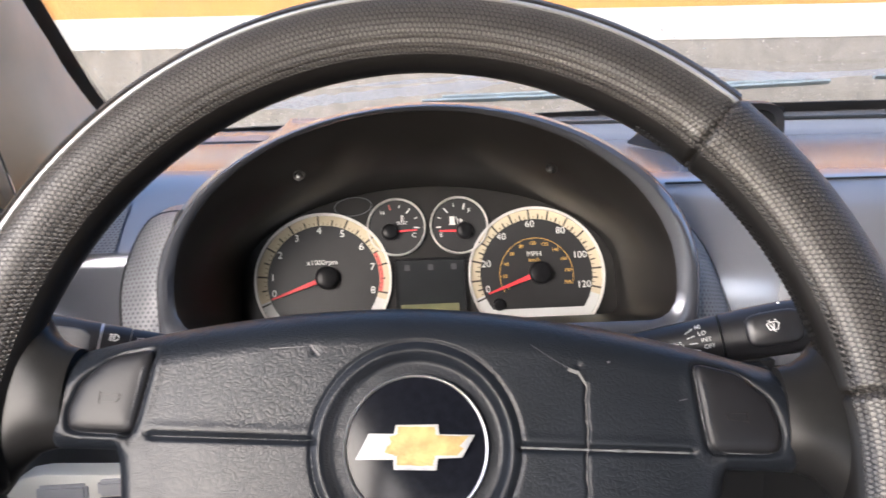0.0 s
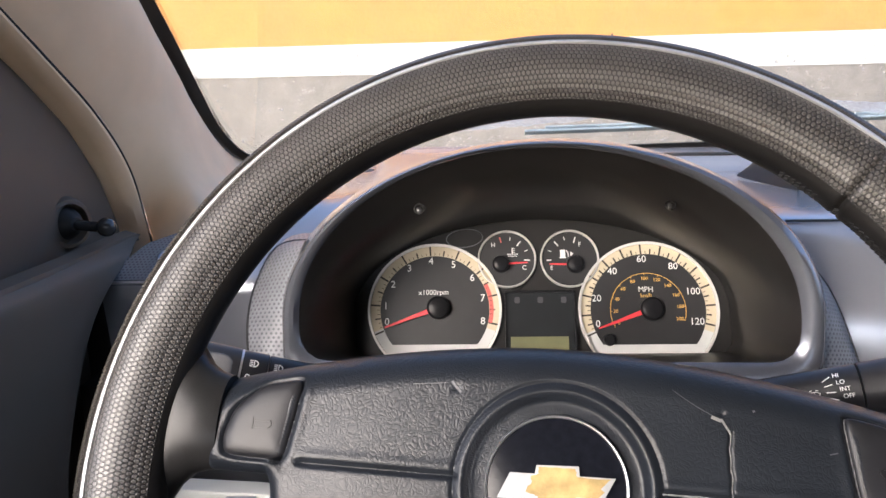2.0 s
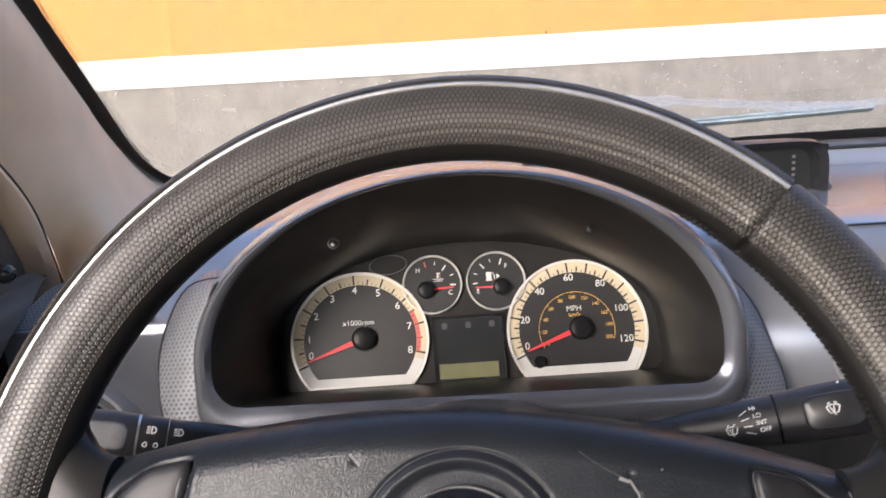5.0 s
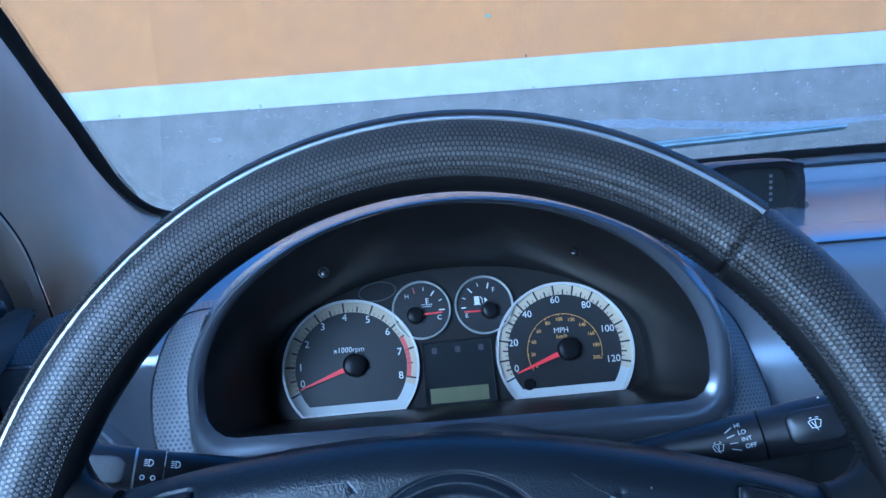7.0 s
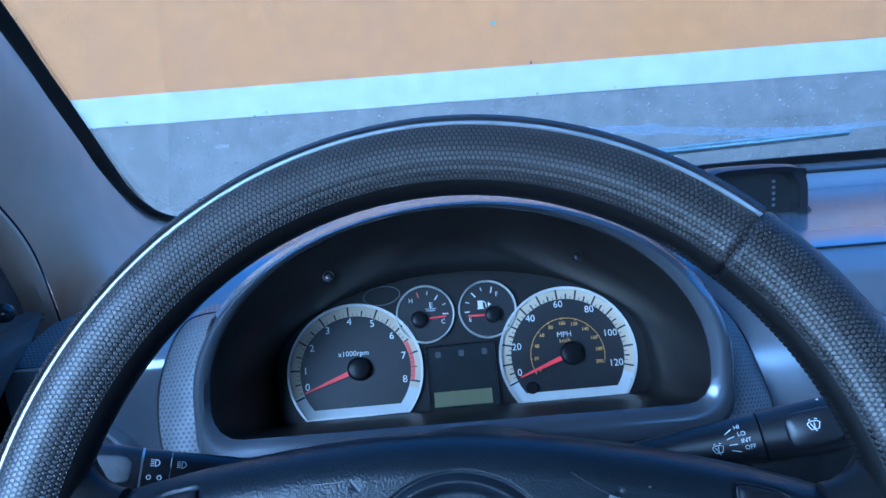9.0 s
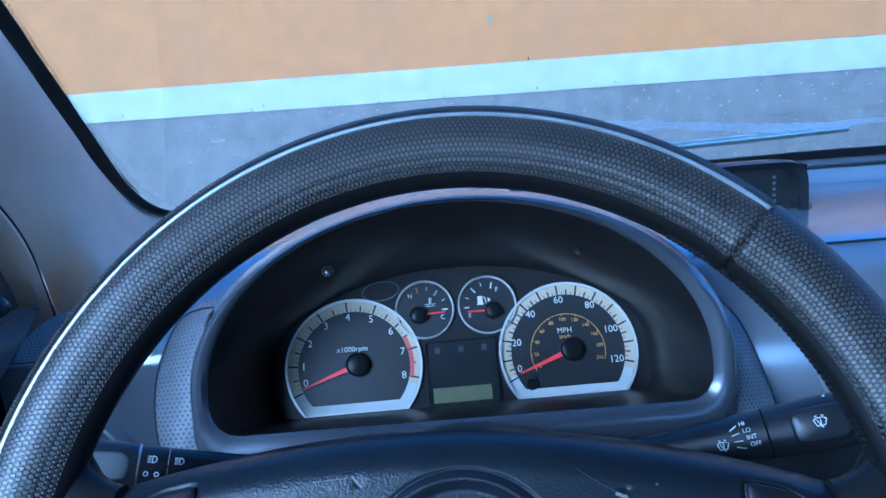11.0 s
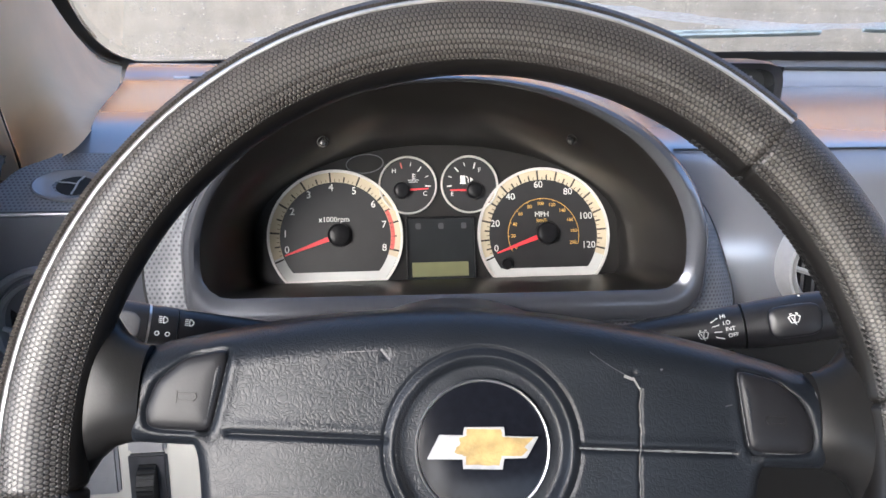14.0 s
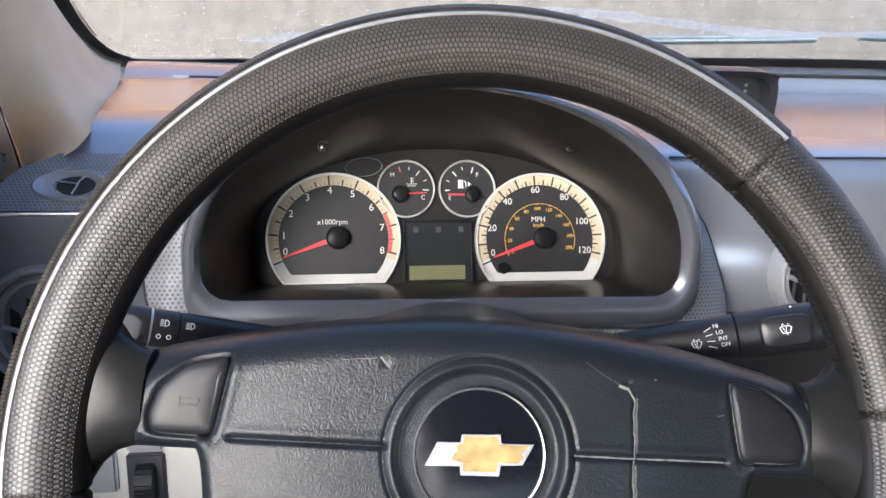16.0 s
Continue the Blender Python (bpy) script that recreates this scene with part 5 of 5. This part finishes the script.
def pod_loop(hw, hh, y, z0=0.0, e=0.35):
    pts = []
    for i in range(40):
        a = math.pi * i / 39
        pts.append(Vector((hw * math.copysign(abs(math.cos(a)) ** e, math.cos(a)), y, z0 + hh * abs(math.sin(a)) ** e)))
    return pts


part("housing", loft([pod_loop(0.047, 0.044, -0.004), pod_loop(0.052, 0.050, -0.010), pod_loop(0.053, 0.052, 0.0), pod_loop(0.055, 0.050, 0.03), pod_loop(0.060, 0.028, 0.085), pod_loop(0.064, 0.004, 0.12)], False), M_STALK, pod)
part("flare", loft([[Vector((0.051 + k * 0.018 * (1 - j / 9) ** 2, -0.008 + 0.10 * k * 0.2, 0.046 * j / 9)) for j in range(10)] for k in (0, 0.5, 1.0)] + [[Vector((0.071 + 0.0 * j, 0.09, 0.002)) for j in range(10)]], False), M_STALK, pod)
part("screen", loft([pod_loop(0.047, 0.044, -0.004), pod_loop(0.045, 0.042, 0.012)], False, False, True), M_DISPLAY, pod, "dark unlit screen")
bm = bmesh.new()
for i in range(5):
    box(0.026, 0.029, 0.0105, 0.0112, 0.008 + 0.006 * i, 0.011 + 0.006 * i, bm=bm)
part("screen_marks", bm, M_DASH, pod, smooth=False)

sw = thing("switch_panel", pose(-0.212, 0.482, 0.765, -8, 0, 0), "cream lower dash panel with grey switches and thumbwheel", "switch panel")
part("panel", prism(rounded([(-0.075, -0.10), (0.030, -0.10), (0.046, -0.030), (0.036, 0.028), (-0.075, 0.034)], 0.25), -0.02, 0.0, 0.003), M_CREAM, sw, m=Matrix.Rotation(radians(90), 4, "X"))
part("thumb_housing", box(-0.0125, 0.0125, -0.003, 0.01, -0.04, 0.0155, 0.0015), M_SHROUD, sw)
part("switch_blank", box(-0.050, -0.0185, -0.0035, 0.01, -0.012, 0.0255, 0.002), M_VENT, sw, "grey blank switch")
part("switch_cap", box(-0.0115, 0.0125, -0.0045, 0.01, 0.0170, 0.0275, 0.002), M_VENT, sw, "grey switch cap")
bm = bmesh.new()
for i in range(28):
    a = 2 * math.pi * i / 28
    b0 = box(-0.0055, 0.0055, -0.0009, 0.0009, 0.0135, 0.0150)
    me = bpy.data.meshes.new("t")
    b0.to_mesh(me)
    b0.free()
    me.transform(Matrix.Rotation(a, 4, "X"))
    bm.from_mesh(me)
    bpy.data.meshes.remove(me)
core = lathe([(0.0138, -0.0058), (0.0138, 0.0058)], 40, cap0=True)
me = bpy.data.meshes.new("t")
core.to_mesh(me)
core.free()
me.transform(Matrix.Rotation(radians(90), 4, "Y"))
bm.from_mesh(me)
bpy.data.meshes.remove(me)
tagged(part("thumbwheel", bm, M_SEAL, sw, "ribbed black thumbwheel", m=Matrix.Translation((0.0, 0.0, -0.006)), smooth=False), kind="stuff")

# ---- pillar, door ----
GL = [(-0.352, 1.056, 0.9625), (-0.372, 1.037, 0.974), (-0.381, 0.992, 1.002), (-0.382, 0.92, 1.047), (-0.377, 0.87, 1.078), (-0.371, 0.80, 1.121), (-0.366, 0.756, 1.148), (-0.359, 0.65, 1.214), (-0.352, 0.5, 1.307), (-0.348, 0.345, 1.403)]
SE = [(-0.363, 0.742, 0.905), (-0.365, 0.738, 0.93), (-0.365, 0.718, 0.976), (-0.365, 0.674, 1.03), (-0.365, 0.640, 1.055), (-0.365, 0.600, 1.081), (-0.365, 0.562, 1.102), (-0.364, 0.46, 1.165), (-0.362, 0.33, 1.245), (-0.360, 0.16, 1.36)]
BO = [(-0.352, 1.056, 0.9625), (-0.336, 0.99, 0.959), (-0.320, 0.915, 0.957), (-0.306, 0.83, 0.956), (-0.294, 0.755, 0.955), (-0.284, 0.69, 0.9545), (-0.282, 0.645, 0.951), (-0.300, 0.655, 0.940), (-0.335, 0.70, 0.922), (-0.363, 0.742, 0.905)]
ga, sb = pair_resample(GL, SE, 40)
bo, _ = pair_resample(BO, BO, 33)
loops = []
for i in range(40):
    t = i / 39
    fade = max(0.0, 1 - t / 0.42) ** 2
    row = []
    for k in range(33):
        s = k / 32
        base = ga[i].lerp(sb[i], s)
        off = bo[k] - ga[0].lerp(sb[0], s)
        bul = Vector((0.030 * math.sin(math.pi * s) ** 0.8, -0.004 * math.sin(2 * math.pi * s), 0.006 * math.sin(math.pi * s)))
        row.append(base + off * fade + bul * (1 - fade))
    loops.append(row)
pil = part("pillar_trim", loft(loops, False), M_PILLAR)
tagged(pil, "beige moulded windscreen pillar trim", "pillar trim", kind="structure")

SAIL = [(0.722, 0.905), (0.717, 0.94), (0.691, 0.985), (0.647, 1.033), (0.582, 1.079), (0.45, 1.155), (0.30, 1.24), (0.16, 1.34)]
SEY = [(0.742, 0.905), (0.732, 0.94), (0.708, 0.993), (0.660, 1.040), (0.595, 1.083), (0.46, 1.165), (0.31, 1.25), (0.16, 1.36)]
a_, b_ = pair_resample([(-0.384, y, z) for y, z in SAIL], [(-0.3655, y, z) for y, z in SEY], 40)
rows = []
for p, q in zip(a_, b_):
    m1 = p.lerp(q, 0.5) + Vector((0.006, -0.004, -0.002))
    rows.append([q + Vector((-0.01, 0.004, 0.002)), q, q.lerp(m1, 0.5) + Vector((0.003, 0, 0)), m1, p.lerp(m1, 0.4) + Vector((0.002, 0, 0)), p, p + Vector((-0.04, -0.012, -0.01))])
seal = tagged(part("door_seal", loft(rows, False), M_PILLAR), "beige door opening seal strip", "door seal", kind="structure")
part("gap_line", tube([q + Vector((0.0005, -0.001, 0)) for q in b_], 0.0011, 6), M_SEAL, seal)

door = thing("door_1", pose(0, 0, 0), "dark grey plastic driver's door panel", "car door", kind="structure")


def side_slab(outline, x0, x1, bev):
    """Outline in y, z thickened along x, with a softened inner edge."""
    bm = prism(outline, 0.0, x1 - x0, bev)
    for v in bm.verts:
        v.co = Vector((x0 + v.co.z, v.co.x, v.co.y))
    bmesh.ops.recalc_face_normals(bm, faces=bm.faces)
    return bm


sail_out = rounded([(0.728, 0.90)] + SAIL[1:7] + [(0.26, 1.26), (0.24, 0.90)], 0.2, 4)
part("sail_panel", side_slab(sail_out, -0.44, -0.384, 0.006), M_DOOR, door, "dark triangular mirror panel")
front = [(-0.352, 0.69, 0.934), (-0.343, 0.655, 0.931), (-0.336, 0.634, 0.927), (-0.335, 0.581, 0.910), (-0.335, 0.544, 0.882), (-0.334, 0.509, 0.830), (-0.334, 0.492, 0.788), (-0.334, 0.485, 0.70), (-0.334, 0.48, 0.5)]
fr = resample(front, 60)
rows = [[p + Vector((-0.030, 0.030, -0.004)) for p in fr], [p + Vector((-0.010, 0.010, -0.001)) for p in fr], [p + Vector((-0.002, 0.002, 0)) for p in fr], [p + Vector((0.0, -0.006, 0)) for p in fr], [p + Vector((-0.001, -0.02, 0.001)) for p in fr],
        [Vector((p.x * 0.5 - 0.172, p.y * 0.6 + 0.10, p.z * 0.98 + 0.020)) for p in fr], [Vector((-0.352, -0.1, 0.3 + (p.z - 0.5) * 1.5)) for p in fr], [Vector((-0.352, -0.9, 0.3 + (p.z - 0.5) * 1.5)) for p in fr]]
part("door_card", loft(rows, False), M_DOOR, door, "dark grey moulded door card")
tops = [r[0] for r in rows[3:]]
te = resample([tuple(p) for p in tops], 40)
part("door_ledge", loft([[p + Vector((0, 0, -0.004)) for p in te], [p + Vector((-0.002, 0, 0.002)) for p in te], [p + Vector((-0.012, 0, 0.005)) for p in te], [Vector((-0.42, p.y, p.z - 0.020)) for p in te]], False), M_DOOR, door, "ledge along the door top")
# added black box, blocks light in the gap between door and dashboard
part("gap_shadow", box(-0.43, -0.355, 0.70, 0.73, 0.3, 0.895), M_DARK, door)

lv = thing("mirror_lever", basis((-0.384, 0.624, 0.956), Vector((0.45, 0.89, 0)).normalized(), (0, 0, 1), Vector((0.89, -0.45, 0)).normalized()), "black ball-ended mirror adjusting lever on the door", "lever")
part("socket", lathe([(0.023, -0.012), (0.022, 0.001), (0.0195, 0.0055), (0.0165, 0.006), (0.0155, 0.001), (0.0150, -0.004)], 40, cap1=False), M_DOOR, lv)
part("boot", lathe([(0.0150, -0.004), (0.0120, 0.004), (0.0085, 0.010), (0.0055, 0.013)], 32), M_DARK, lv)
part("rod", tube([(0, 0, 0.005), (0.003, -0.001, 0.022), (0.008, -0.002, 0.032)], 0.0042, 12), M_BALL, lv)
ball = bmesh.new()
bmesh.ops.create_uvsphere(ball, u_segments=24, v_segments=14, radius=0.0078)
part("ball", ball, M_BALL, lv, "glossy black ball end", m=Matrix.Translation((0.010, -0.002, 0.036)))
